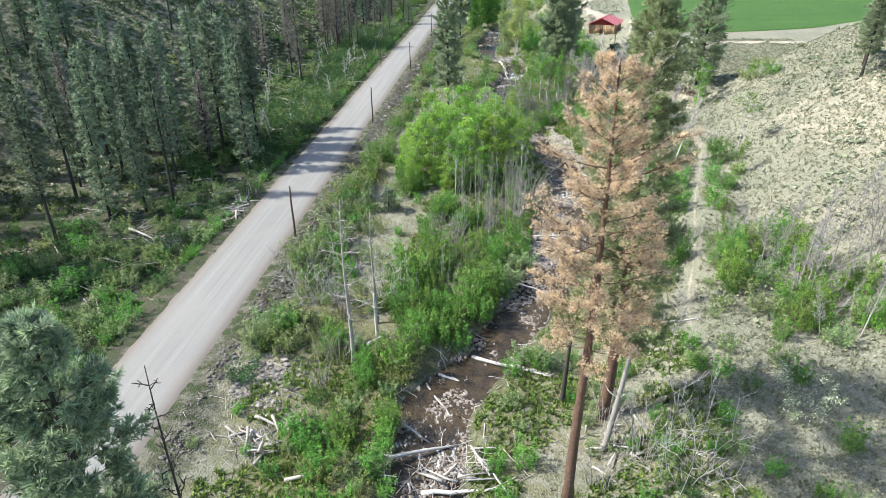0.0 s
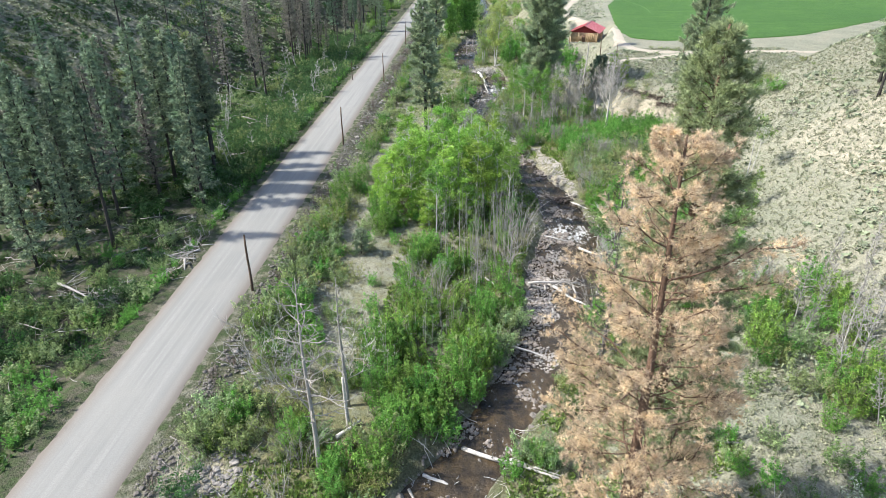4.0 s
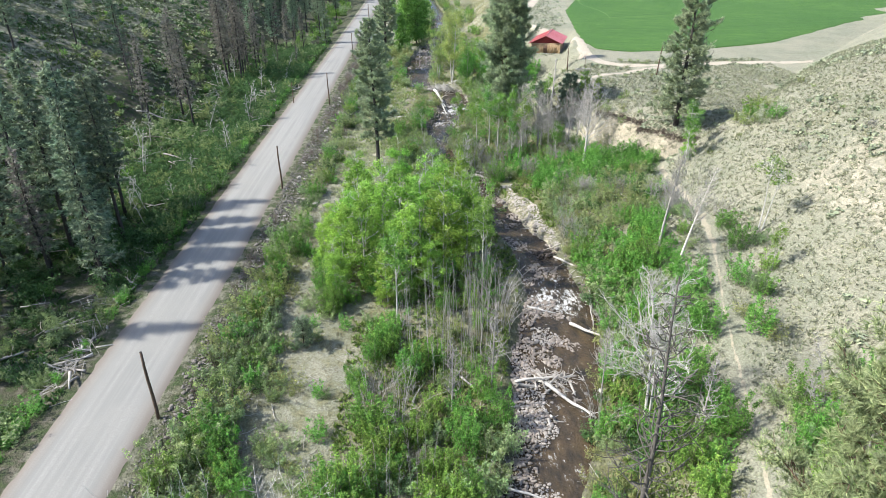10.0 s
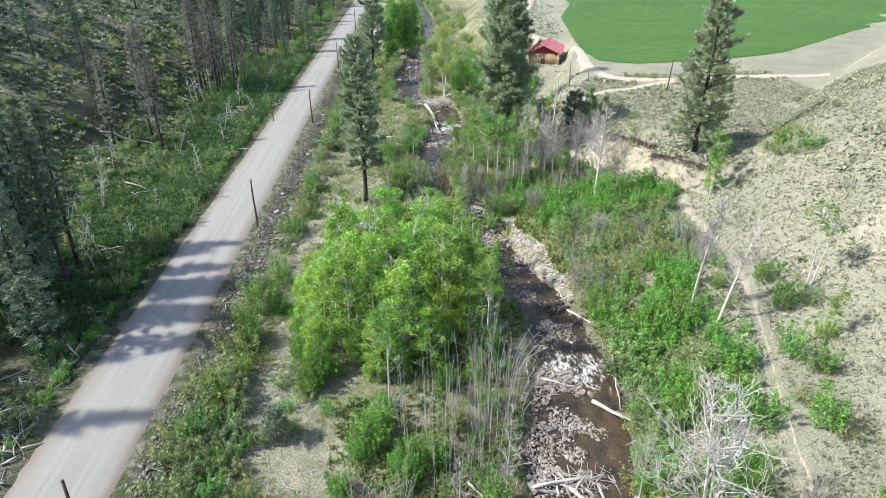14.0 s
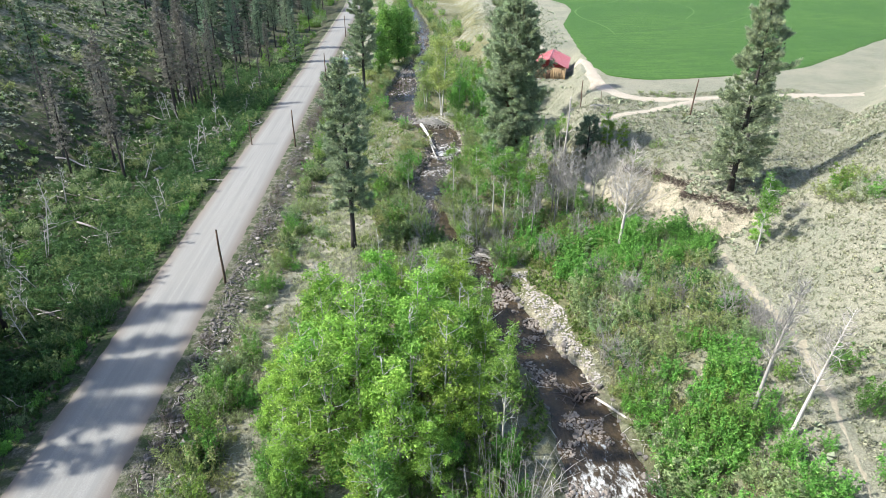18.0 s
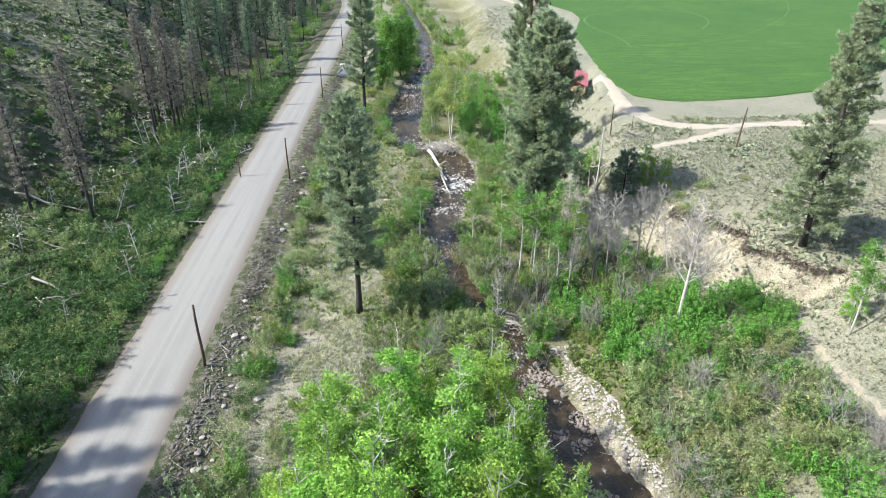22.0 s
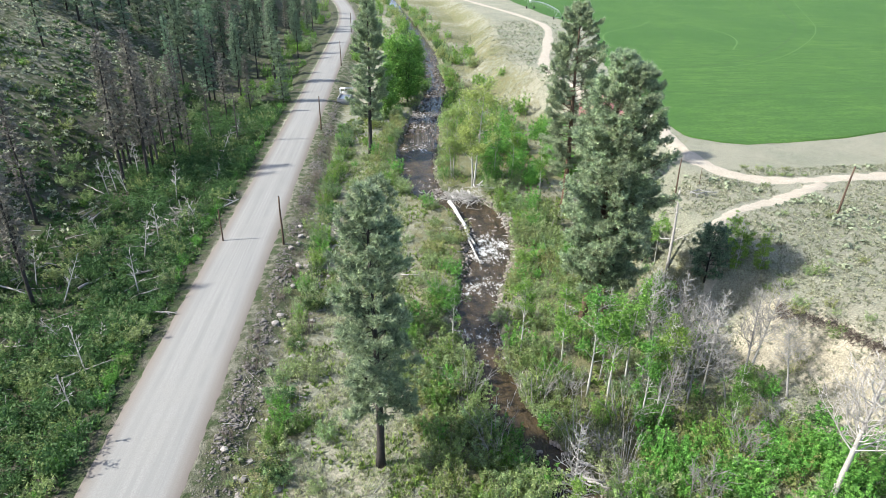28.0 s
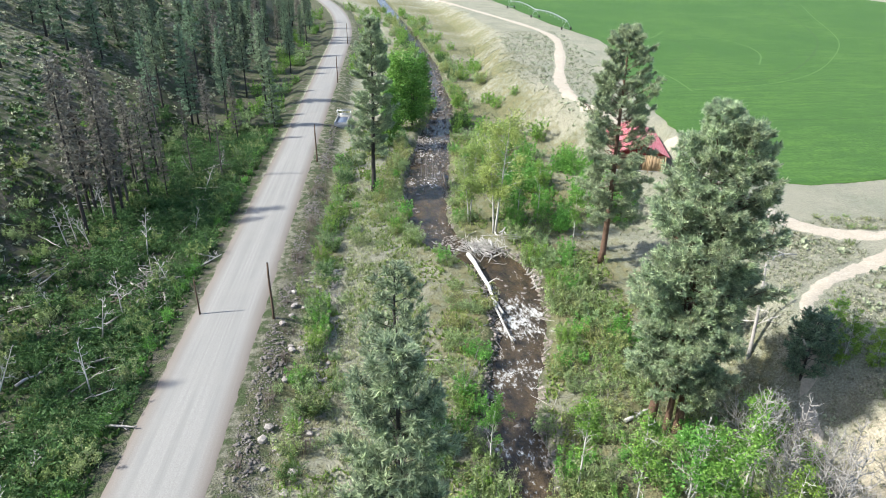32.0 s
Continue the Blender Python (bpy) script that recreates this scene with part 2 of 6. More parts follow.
M_DULL = leaf("dull_green_leaves", (0.14, 0.205, 0.07), (0.26, 0.325, 0.125), 0.35, 0.03, 0.2)
M_FORB = leaf("low_green_growth", (0.095, 0.176, 0.041), (0.230, 0.297, 0.088), 0.35, 0.02, 0.1)
M_HILLGRASS = leaf("grey_green_bunchgrass", (0.135, 0.15, 0.095), (0.26, 0.27, 0.185), 0.25, 0.02, 0.1)
M_HILLCLUMP = leaf("grey_green_grass_clumps", (0.185, 0.198, 0.135), (0.31, 0.315, 0.225), 0.25, 0.02, 0.1)
M_ROOF = plain("red_metal_roof", (0.50, 0.145, 0.155), (0.58, 0.20, 0.21), 0.6, 6.0, 0.45, strength=0.1, spec=0.5)
M_REDWALL = plain("dark_red_boards", (0.22, 0.03, 0.03), (0.30, 0.045, 0.04), 1.0, 8.0, 0.8)
M_LOGWALL = plain("tan_log_wall", (0.36, 0.25, 0.14), (0.46, 0.33, 0.2), 1.0, 8.0, 0.8)
M_CONCRETE = plain("pale_concrete", (0.30, 0.295, 0.28), (0.38, 0.37, 0.35), 1.0, 8.0, 0.9)
M_STEEL = plain("galvanised_steel", (0.5, 0.51, 0.52), (0.6, 0.61, 0.62), 1.0, 8.0, 0.4, 0.8)
M_BLUECOVER = plain("blue_grey_screen", (0.10, 0.13, 0.19), (0.14, 0.17, 0.23), 1.0, 8.0, 0.35)
M_TYRE = plain("black_rubber", (0.03, 0.03, 0.03), (0.05, 0.05, 0.05), 1.0, 8.0, 0.9)
M_CROPLINE = plain("pale_wheel_marks", (0.075, 0.155, 0.035), (0.105, 0.185, 0.05), 0.4, 4.0, 0.9)
M_CROPDARK = plain("dark_wheel_marks", (0.038, 0.085, 0.018), (0.05, 0.105, 0.024), 0.4, 4.0, 0.9)
M_TRAIL = plain("trodden_dirt", (0.29, 0.26, 0.19), (0.35, 0.315, 0.24), 0.6, 5.0, 0.95)
M_PALEGRASS = leaf("pale_spring_grass", (0.25, 0.275, 0.16), (0.44, 0.45, 0.29), 0.35, 0.02, 0.1)
# Darker copy of the low growth, with the forest's shade mixed into its colour.
M_FORB_SHADE = leaf("shade_toned_green_growth", (0.036, 0.08, 0.022), (0.085, 0.14, 0.042), 0.3, 0.02, 0.1)
M_POLE = plain("brown_treated_pole", (0.10, 0.065, 0.045), (0.16, 0.11, 0.08), 1.0, 12.0, 0.85)

# ---- terrain ----


def smooth(a, b, x):
    t = np.clip((x - a) / (b - a), 0, 1)
    return t * t * (3 - 2 * t)


def pole_x(y):
    y = np.asarray(y, float)
    return -18.96 + 0.098 * (y - 69.9) - 0.0011 * np.clip(y - 335, 0, 400) ** 2


def grade(y):
    return 2.4 + 0.0728 * (np.asarray(y, float) - 117.8)


CREEK = np.array([(-1.5, -60), (-1.2, 20), (-0.9, 31), (-0.4, 37), (-0.4, 41), (2.2, 45), (5.4, 49.3), (8.6, 54.5), (11.4, 59), (14.0, 64), (15.7, 69),
                  (17.2, 74.8), (18.9, 79), (19.9, 83), (20.7, 88.5), (20.8, 94), (20.4, 99), (18.6, 105), (16.9, 112), (16.3, 117), (16.0, 122), (14.0, 128), (12.6, 135),
                  (12.8, 142), (13.2, 147), (14.6, 151.5), (17.2, 158), (18.9, 164), (19.5, 170), (19.2, 175), (16.4, 179), (13.0, 182.5), (12.2, 189), (12.9, 198),
                  (14.2, 206), (16.4, 216), (18.8, 227), (21.6, 238), (25.4, 252), (30, 300), (31, 368), (30, 450), (28, 900)])


def creek_half(y):
    """Half the width of the creek bed."""
    return np.interp(y, (20, 36, 42, 49, 58, 66, 74, 81, 88, 95, 103, 112, 119, 132, 147, 158, 170, 177, 184, 192, 205, 228, 250),
                     (2.4, 2.6, 2.9, 2.4, 2.7, 3.0, 3.9, 4.4, 3.1, 2.5, 2.3, 2.7, 2.0, 1.8, 2.1, 2.4, 3.2, 3.0, 2.5, 2.7, 3.4, 3.2, 2.2))


def dist_line(x, y, line):
    """Distance to a polyline, and how far along it the nearest point lies."""
    x, y = np.asarray(x, float), np.asarray(y, float)
    if x.size == 1:
        a, e = line[:-1], np.diff(line, axis=0)
        n2 = (e * e).sum(1)
        t = np.clip(((x - a[:, 0]) * e[:, 0] + (y - a[:, 1]) * e[:, 1]) / n2, 0, 1)
        d = np.hypot(x - a[:, 0] - t * e[:, 0], y - a[:, 1] - t * e[:, 1])
        i = int(d.argmin())
        return np.full(x.shape, d[i]), np.full(x.shape, np.sqrt(n2[:i]).sum() + t[i] * n2[i] ** 0.5)
    best, along = np.full(x.shape, 1e9), np.zeros(x.shape)
    run = 0.0
    for (ax, ay), (bx, by) in zip(line[:-1], line[1:]):
        dx, dy = bx - ax, by - ay
        n2 = dx * dx + dy * dy
        t = np.clip(((x - ax) * dx + (y - ay) * dy) / n2, 0, 1)
        d = np.hypot(x - ax - t * dx, y - ay - t * dy)
        along = np.where(d < best, run + t * n2 ** 0.5, along)
        best = np.minimum(best, d)
        run += n2 ** 0.5
    return best, along


def base_ground(x, y):
    x, y = np.asarray(x, float), np.asarray(y, float)
    u = x - pole_x(y)
    low = -1.0 * smooth(0.2, 4.5, u)
    foot_u = np.interp(y, (48, 64, 98, 112), (33, 42, 42, 33))
    low = low + 4.6 * smooth(0, 1, (u - foot_u) / np.interp(foot_u, (33, 42), (17, 13))) * (1 - smooth(98, 125, y)) + 4.0 * smooth(40, 60, u) * smooth(98, 125, y) * (1 - smooth(150, 190, y))
    left = -1.2 * smooth(-10.2, -13.5, u)
    toe = np.maximum(-62 + (y - 107) * 0.33, -200)
    toe = np.minimum(toe, pole_x(y) - 24)
    rise = np.clip(toe - x, 0, None)
    z = grade(y) + low + left + 0.46 * rise * smooth(0, 14, rise)
    toe_r = pole_x(y) + 57 + 1.0 * np.clip(y - 112, 0, None)
    d = np.clip(x - toe_r, 0, None)
    z = z + 24 * (1 - np.exp(-d * d / (d + 6) / 24))
    edge = np.interp(y, (100, 118, 133, 145, 153, 165, 176, 222, 260, 330, 900), (70, 49, 43, 41, 42, 49, 53, 50, 44, 60, 60))
    edge = edge + 1.2 * np.sin(y * 0.55) + 0.7 * np.sin(y * 1.3 + 1)
    z = z - 1.9 * np.exp(-((x - edge + 4.0) / 3.2) ** 2) * smooth(113, 119, y) * (1 - smooth(134, 140, y))
    top = 12.5 + 0.055 * (y - 157) - 2.6 * np.exp(-np.clip(x - edge, 0, None) / 7) * (1 - smooth(136, 150, y))
    foot = np.interp(y, (118, 138, 150, 900), (-2.2, -3, -9, -12))
    k = smooth(0, 1, (x - edge - foot) / (0.9 - foot)) * smooth(104, 116, y)
    z = z + k * np.clip(top - z, 0, None)
    along, aside = (x - 50) * 0.358 + (y - 200) * 0.934, (x - 50) * 0.934 - (y - 200) * 0.358
    pad = (1 - smooth(10, 17, np.abs(along))) * (1 - smooth(4.5, 7.5, np.abs(aside)))
    return z + pad * (11.5 - z)


def fbm(x, y, scale, seed=0.0):
    """Cheap smooth waviness from summed sines, about -1 to 1."""
    x, y = np.asarray(x, float) / scale + seed, np.asarray(y, float) / scale - seed
    return (np.sin(x * 1.7 + 1.3 * np.sin(y * 1.1 + seed)) + np.sin(y * 2.1 + 1.7 * np.sin(x * 0.9)) + 0.6 * np.sin(3.7 * x + 2.9 * y) + 0.5 * np.sin(5.3 * y - 4.1 * x + seed)) / 3.1


def ground(x, y):
    x, y = np.asarray(x, float), np.asarray(y, float)
    z = base_ground(x, y)
    u = x - pole_x(y)
    off_road = np.clip(smooth(0.0, 3.0, u) + smooth(-9.5, -12.5, u), 0, 1) * (1 - smooth(50, 56, x) * smooth(160, 172, y))
    z = z + off_road * (0.22 * fbm(x, y, 2.6) + 0.1 * fbm(x, y, 0.9, 3.0))
    d, _ = dist_line(x, y, CREEK)
    d = d + 0.45 * fbm(x, y, 2.2, 5.0) - creek_half(y)
    cut = 1 - smooth(-0.5, 1.3, d)
    return z * (1 - cut) + np.minimum(z - 1.1, grade(y) - 2.3 + 0.12 * fbm(x, y, 0.8, 2.0)) * cut


def gz(x, y):
    return float(ground(x, y))


def grid_axis(*spans):
    out = []
    for a, b, step in spans:
        out += list(np.arange(a, b, step))
    return np.array(out + [spans[-1][1]])


def mesh_object(name, verts, faces, materials, smooth_shade=True):
    """A mesh from vertices and faces: one array of equal polygons, or a list of such arrays and single polygons."""
    me = bpy.data.meshes.new(name)
    lots = [np.atleast_2d(np.asarray(f)) for f in (faces if isinstance(faces, list) else [faces])]
    sizes = np.concatenate([np.full(len(f), f.shape[1]) for f in lots])
    loops = np.concatenate([f.ravel() for f in lots])
    verts = np.asarray(verts, np.float32)
    me.vertices.add(len(verts))
    me.vertices.foreach_set("co", verts.ravel())
    me.loops.add(len(loops))
    me.loops.foreach_set("vertex_index", loops.astype(np.int32))
    me.polygons.add(len(sizes))
    me.polygons.foreach_set("loop_start", np.r_[0, np.cumsum(sizes)[:-1]].astype(np.int32))
    for m in materials if isinstance(materials, (list, tuple)) else [materials]:
        me.materials.append(m)
    me.update(calc_edges=True)
    if not smooth_shade:
        me.shade_flat()
    return me


def zone_colours(me, rgb):
    lay = me.color_attributes.new("zone", "FLOAT_COLOR", "POINT")
    lay.data.foreach_set("color", np.concatenate([np.clip(rgb, 0, 1), np.ones((len(rgb), 1))], 1).astype(np.float32).ravel())


def sheet(nx, ny):
    i = np.arange(nx * ny).reshape(ny, nx)
    return np.stack([i[:-1, :-1], i[:-1, 1:], i[1:, 1:], i[1:, :-1]], -1).reshape(-1, 4)


GX = grid_axis((-1500, -300, 100), (-300, -120, 15), (-120, -60, 3), (-60, -34, 1.3), (-34, 56, 0.7), (56, 90, 1.4), (90, 160, 5), (160, 340, 20), (340, 1500, 116))
GY = grid_axis((-600, -60, 60), (-60, 15, 7), (15, 130, 0.75), (130, 215, 1.0), (215, 330, 2.5), (330, 520, 6), (520, 900, 30), (900, 1800, 150))
gx, gy = np.meshgrid(GX, GY)
gx, gy = gx.ravel(), gy.ravel()
g_z = ground(gx, gy)
me = mesh_object("ground", np.stack([gx, gy, g_z], 1), sheet(len(GX), len(GY)), M_GROUND)
u_ = gx - pole_x(gy)
slope = np.hypot(*[(base_ground(gx + a, gy + b) - base_ground(gx - a, gy - b)) / 2 for a, b in ((1, 0), (0, 1))])
creek_d, _ = dist_line(gx, gy, CREEK)
east_lo = np.interp(gy, (45, 75), (33, 42))
east = smooth(0, 1, (u_ - east_lo) / 15)
cut_x = np.interp(gy, (100, 118, 133, 145), (70, 49, 43, 41)) + 1.2 * np.sin(gy * 0.55) + 0.7 * np.sin(gy * 1.3 + 1)
sand = (0.3 - 0.16 * smooth(110, 130, gy)) * (1 - smooth(0, 1.6, creek_d - creek_half(gy))) + 0.8 * smooth(0.6, 0.95, slope) * (gx > 20) * (gx < 50) * smooth(112, 116, gy) * (1 - smooth(134, 140, gy))
sand = sand + 0.75 * np.exp(-((gx - 25.5) / 3.2) ** 2 - ((gy - 139.5) / 3) ** 2) + 0.55 * np.exp(-((gx - 33) / 4) ** 2 - ((gy - 137) / 3) ** 2)
sand = sand + 0.5 * np.exp(-((gx + 3) / 5) ** 2 - ((gy - 122) / 7) ** 2)
sand = sand + 0.7 * np.exp(-((gx + 17.5) / 3.0) ** 2 - ((gy - 44.5) / 3.5) ** 2)
sand = sand + 0.42 * smooth(47, 52, gx) * (1 - smooth(66, 72, gx)) * smooth(62, 70, gy) * (1 - smooth(88, 95, gy))
sand = sand + 1.0 * np.exp(-((gx - cut_x + 1.6) / 2.7) ** 2) * smooth(113, 116, gy) * (1 - smooth(134, 138, gy)) + 0.1 * east * (gy < 170) + 0.12 * smooth(0.8, 1.6, u_) * (1 - smooth(3, 5, u_)) + 0.34 * np.exp(-((gx - 22) / 2.0) ** 2) * smooth(94, 98, gy) * (1 - smooth(114, 119, gy))
lush = 0.62 * (1 - east) * (u_ > 0) + 0.35 * (u_ < -9) + 0.3 * fbm(gx, gy, 9.0, 2.0)
lush = lush - 0.4 * np.exp(-((u_ - 10) / 6) ** 2) * smooth(48, 62, gy) - 0.4 * np.exp(-((u_ - 13) / 3.5) ** 2) * smooth(100, 112, gy) * (1 - smooth(205, 215, gy))
# Runs on up the west slope at lower weight to paint its shade.
litter_shade = (0.8 - 0.14 * np.exp(-((gy - 88) / 10) ** 2)) * smooth(-7.6, -9, u_) * (1 - 0.35 * smooth(-40, -60, u_)) + 0.62 * smooth(-1.9, -0.7, u_) * (1 - smooth(2.6, 4.2, u_)) + 0.6 * (1 - smooth(0.3, 2.2, creek_d - creek_half(gy)))
zone_colours(me, np.stack([sand, lush, litter_shade], 1))
tagged(new("ground", me), "valley floor and hillsides of dry grass, soil and sand", "ground", kind="structure")


def bend(points, rounds=4):
    """Rounds off the corners of a polyline."""
    q = np.array(points, float)
    for _ in range(rounds):
        a, b = q[:-1] * 0.75 + q[1:] * 0.25, q[:-1] * 0.25 + q[1:] * 0.75
        q = np.concatenate([q[:1], np.stack([a, b], 1).reshape(-1, 2), q[-1:]])
    return q


def strip(name, line, half, lift, material, across=7, camber=0.0, ragged=0.0, step=1.2, label="", category="", follow=ground):
    """A strip that lies on the ground along a polyline; UV runs in metres from its edge and along it."""
    line = np.array(line, float)
    seg = np.hypot(*np.diff(line, axis=0).T)
    run = np.r_[0, np.cumsum(seg)]
    s = np.arange(0, run[-1], step)
    cx, cy = np.interp(s, run, line[:, 0]), np.interp(s, run, line[:, 1])
    k = max(1, int(3 / step))
    ker = np.ones(2 * k + 1) / (2 * k + 1)
    cx, cy = (np.convolve(np.pad(c, k, mode="edge"), ker, "valid") for c in (cx, cy))
    dx, dy = np.gradient(cx), np.gradient(cy)
    n = np.hypot(dx, dy)
    nx, ny = dy / n, -dx / n
    w = np.linspace(-1, 1, across)
    hw = half(s) if callable(half) else np.full(len(s), half)
    px = cx[:, None] + nx[:, None] * w * hw[:, None]
    py = cy[:, None] + ny[:, None] * w * hw[:, None]
    if ragged:
        rim = (np.abs(w) > 0.99) * np.sign(w)
        push = ragged * (fbm(px, py, 0.9, 1.0) + 0.7 * fbm(px, py, 3.0, 2.0))
        px = px + nx[:, None] * rim * push
        py = py + ny[:, None] * rim * push
    pz = follow(px, py) + lift + camber * (1 - w * w)
    pz[:, 0] -= 0.12
    pz[:, -1] -= 0.12
    me = mesh_object(name, np.stack([px, py, pz], -1).reshape(-1, 3), sheet(across, len(s)), material)
    uv = me.uv_layers.new(name="UVMap")
    uvs = np.stack([np.broadcast_to((1 - np.abs(w)) * hw[:, None], px.shape), np.broadcast_to(s[:, None], px.shape)], -1).reshape(-1, 2)
    idx = np.zeros(len(me.loops), int)
    me.loops.foreach_get("vertex_index", idx)
    uv.data.foreach_set("uv", uvs[idx].astype(np.float32).ravel())
    return tagged(new(name, me), label, category, kind="structure")


road_y = np.arange(-60, 520, 6.0)
road_half = lambda s: 4.2 - 0.5 * smooth(120, 240, s - 60) + 0 * s
strip("road", np.stack([pole_x(road_y) - 4.7 + 0.25 * smooth(150, 240, road_y), road_y], 1), road_half, 0.06, M_ROAD, 15, 0.12, 0.22, 1.0,
      "straight pale grey gravel road with worn wheel lanes", "road", follow=base_ground)

TRAIL = [(23.5, 46), (25.1, 52), (26.5, 55), (30, 63), (33.5, 74), (38, 84), (41, 92), (41.8, 98), (42.3, 107), (44, 112)]
TRACK = [(130, 156), (92, 160), (72.5, 160.4), (62, 160.0), (56.8, 161), (52.6, 165), (52.2, 171), (53.5, 180), (57, 192), (57.5, 199), (54, 210), (49.5, 224), (51.5, 243), (64, 276), (75, 308), (77, 325), (75.6, 348), (69, 386), (60, 436), (50, 500)]
FORK = [(66, 159), (60, 156), (52, 153.2), (45.5, 150.6), (42.6, 148.8), (40.6, 146), (38.5, 141), (36.5, 136)]
strip("trail", bend(TRAIL, 3), lambda s: 0.26 + 0.6 * smooth(34, 50, s), 0.04, M_TRAIL, 3, 0, 0.25, 0.6, "narrow trodden footpath of pale dirt", "path")
strip("track", bend(TRACK, 3), lambda s: 1.6 + 0.3 * np.sin(s / 6), 0.07, M_TRACK, 7, 0.02, 0.4, 1.0, "pale dirt farm track along the field", "dirt track")
strip("track_fork", bend(FORK, 3), lambda s: 0.95 + 0.2 * np.sin(s / 5) - 0.4 * smooth(22, 34, s), 0.06, M_TRACK, 5, 0.02, 0.3, 0.8, "faint dirt track branching down the terrace", "dirt track")


def field_sheet():
    """Rows across the field from its west edge to its south-east edge."""
    y = np.r_[np.arange(176.2, 270, 1.5), np.arange(270, 640, 8)]
    west = np.interp(y, (176, 178, 182, 190, 208, 255, 290, 311, 348, 640), (66, 60, 57.3, 57.5, 60.6, 71.4, 86, 90.5, 87.3, 88.4))
    east = np.interp(y, (176, 177, 180, 183, 194, 213, 232, 262, 300, 640), (70, 82.5, 95, 106, 123, 151, 185, 260, 420, 420))
    west, east = west + 0.5 * fbm(y, y * 0, 1.2), east + 0.8 * fbm(y, y * 0, 1.5, 3.0)
    k = np.linspace(0, 1, 40) ** 1.3
    fx = west[:, None] + (east - west)[:, None] * k
    fy = np.repeat(y[:, None], 40, 1) + 0.25 * fbm(fx, fx * 0, 1.4)
    fz = np.maximum(ground(fx, fy), 12.5 + 0.055 * (fy - 157)) + 0.2
    fz[:, 0] -= 0.15
    fz[:, -1] -= 0.3
    fz[0] -= 0.15
    return mesh_object("field", np.stack([fx, fy, fz], -1).reshape(-1, 3), sheet(40, len(y)), M_FIELD)


tagged(new("field", field_sheet()), "wide flat field of bright green young crop", "field", kind="structure")


def water_sheet():
    seg = np.hypot(*np.diff(CREEK, axis=0).T)
    run = np.r_[0, np.cumsum(seg)]
    s = np.arange(60, run[-1] - 300, 0.5)
    cx, cy = np.interp(s, run, CREEK[:, 0]), np.interp(s, run, CREEK[:, 1])
    dx, dy = np.gradient(cx), np.gradient(cy)
    n = np.hypot(dx, dy)
    w = np.linspace(-6.0, 6.0, 22)
    px = cx[:, None] + (dy / n)[:, None] * w
    py = cy[:, None] - (dx / n)[:, None] * w
    pz = grade(cy)[:, None] - 1.85 + 0.05 * fbm(px, py, 0.7) + 0 * w
    me = mesh_object("water", np.stack([px, py, pz], -1).reshape(-1, 3), sheet(22, len(s)), M_WATER)
    fast = 0.06 + 0.22 * fbm(cx, cy, 5.0, 1.0)
    for at, reach, force in ((37, 3.5, 0.45), (56, 2.5, 0.4), (63, 2.0, 0.3), (86.5, 4.0, 0.6), (118, 4, 0.3), (142, 4, 0.4), (153, 3, 0.5), (163, 5.5, 0.62), (186, 2.0, 0.4), (206, 3, 0.35), (226, 12, 0.4)):
        fast = fast + 0.88 * force * np.exp(-((cy - at) / reach) ** 2)
    fast = fast[:, None] * (1 - np.clip(np.abs(w) / 4.2, 0, 1) ** 4)
    zone_colours(me, np.repeat(fast.reshape(-1, 1), 3, 1))
    return me


tagged(new("water", water_sheet()), "shallow brown creek with white riffles", "creek", kind="structure")

# ---- building blocks ----


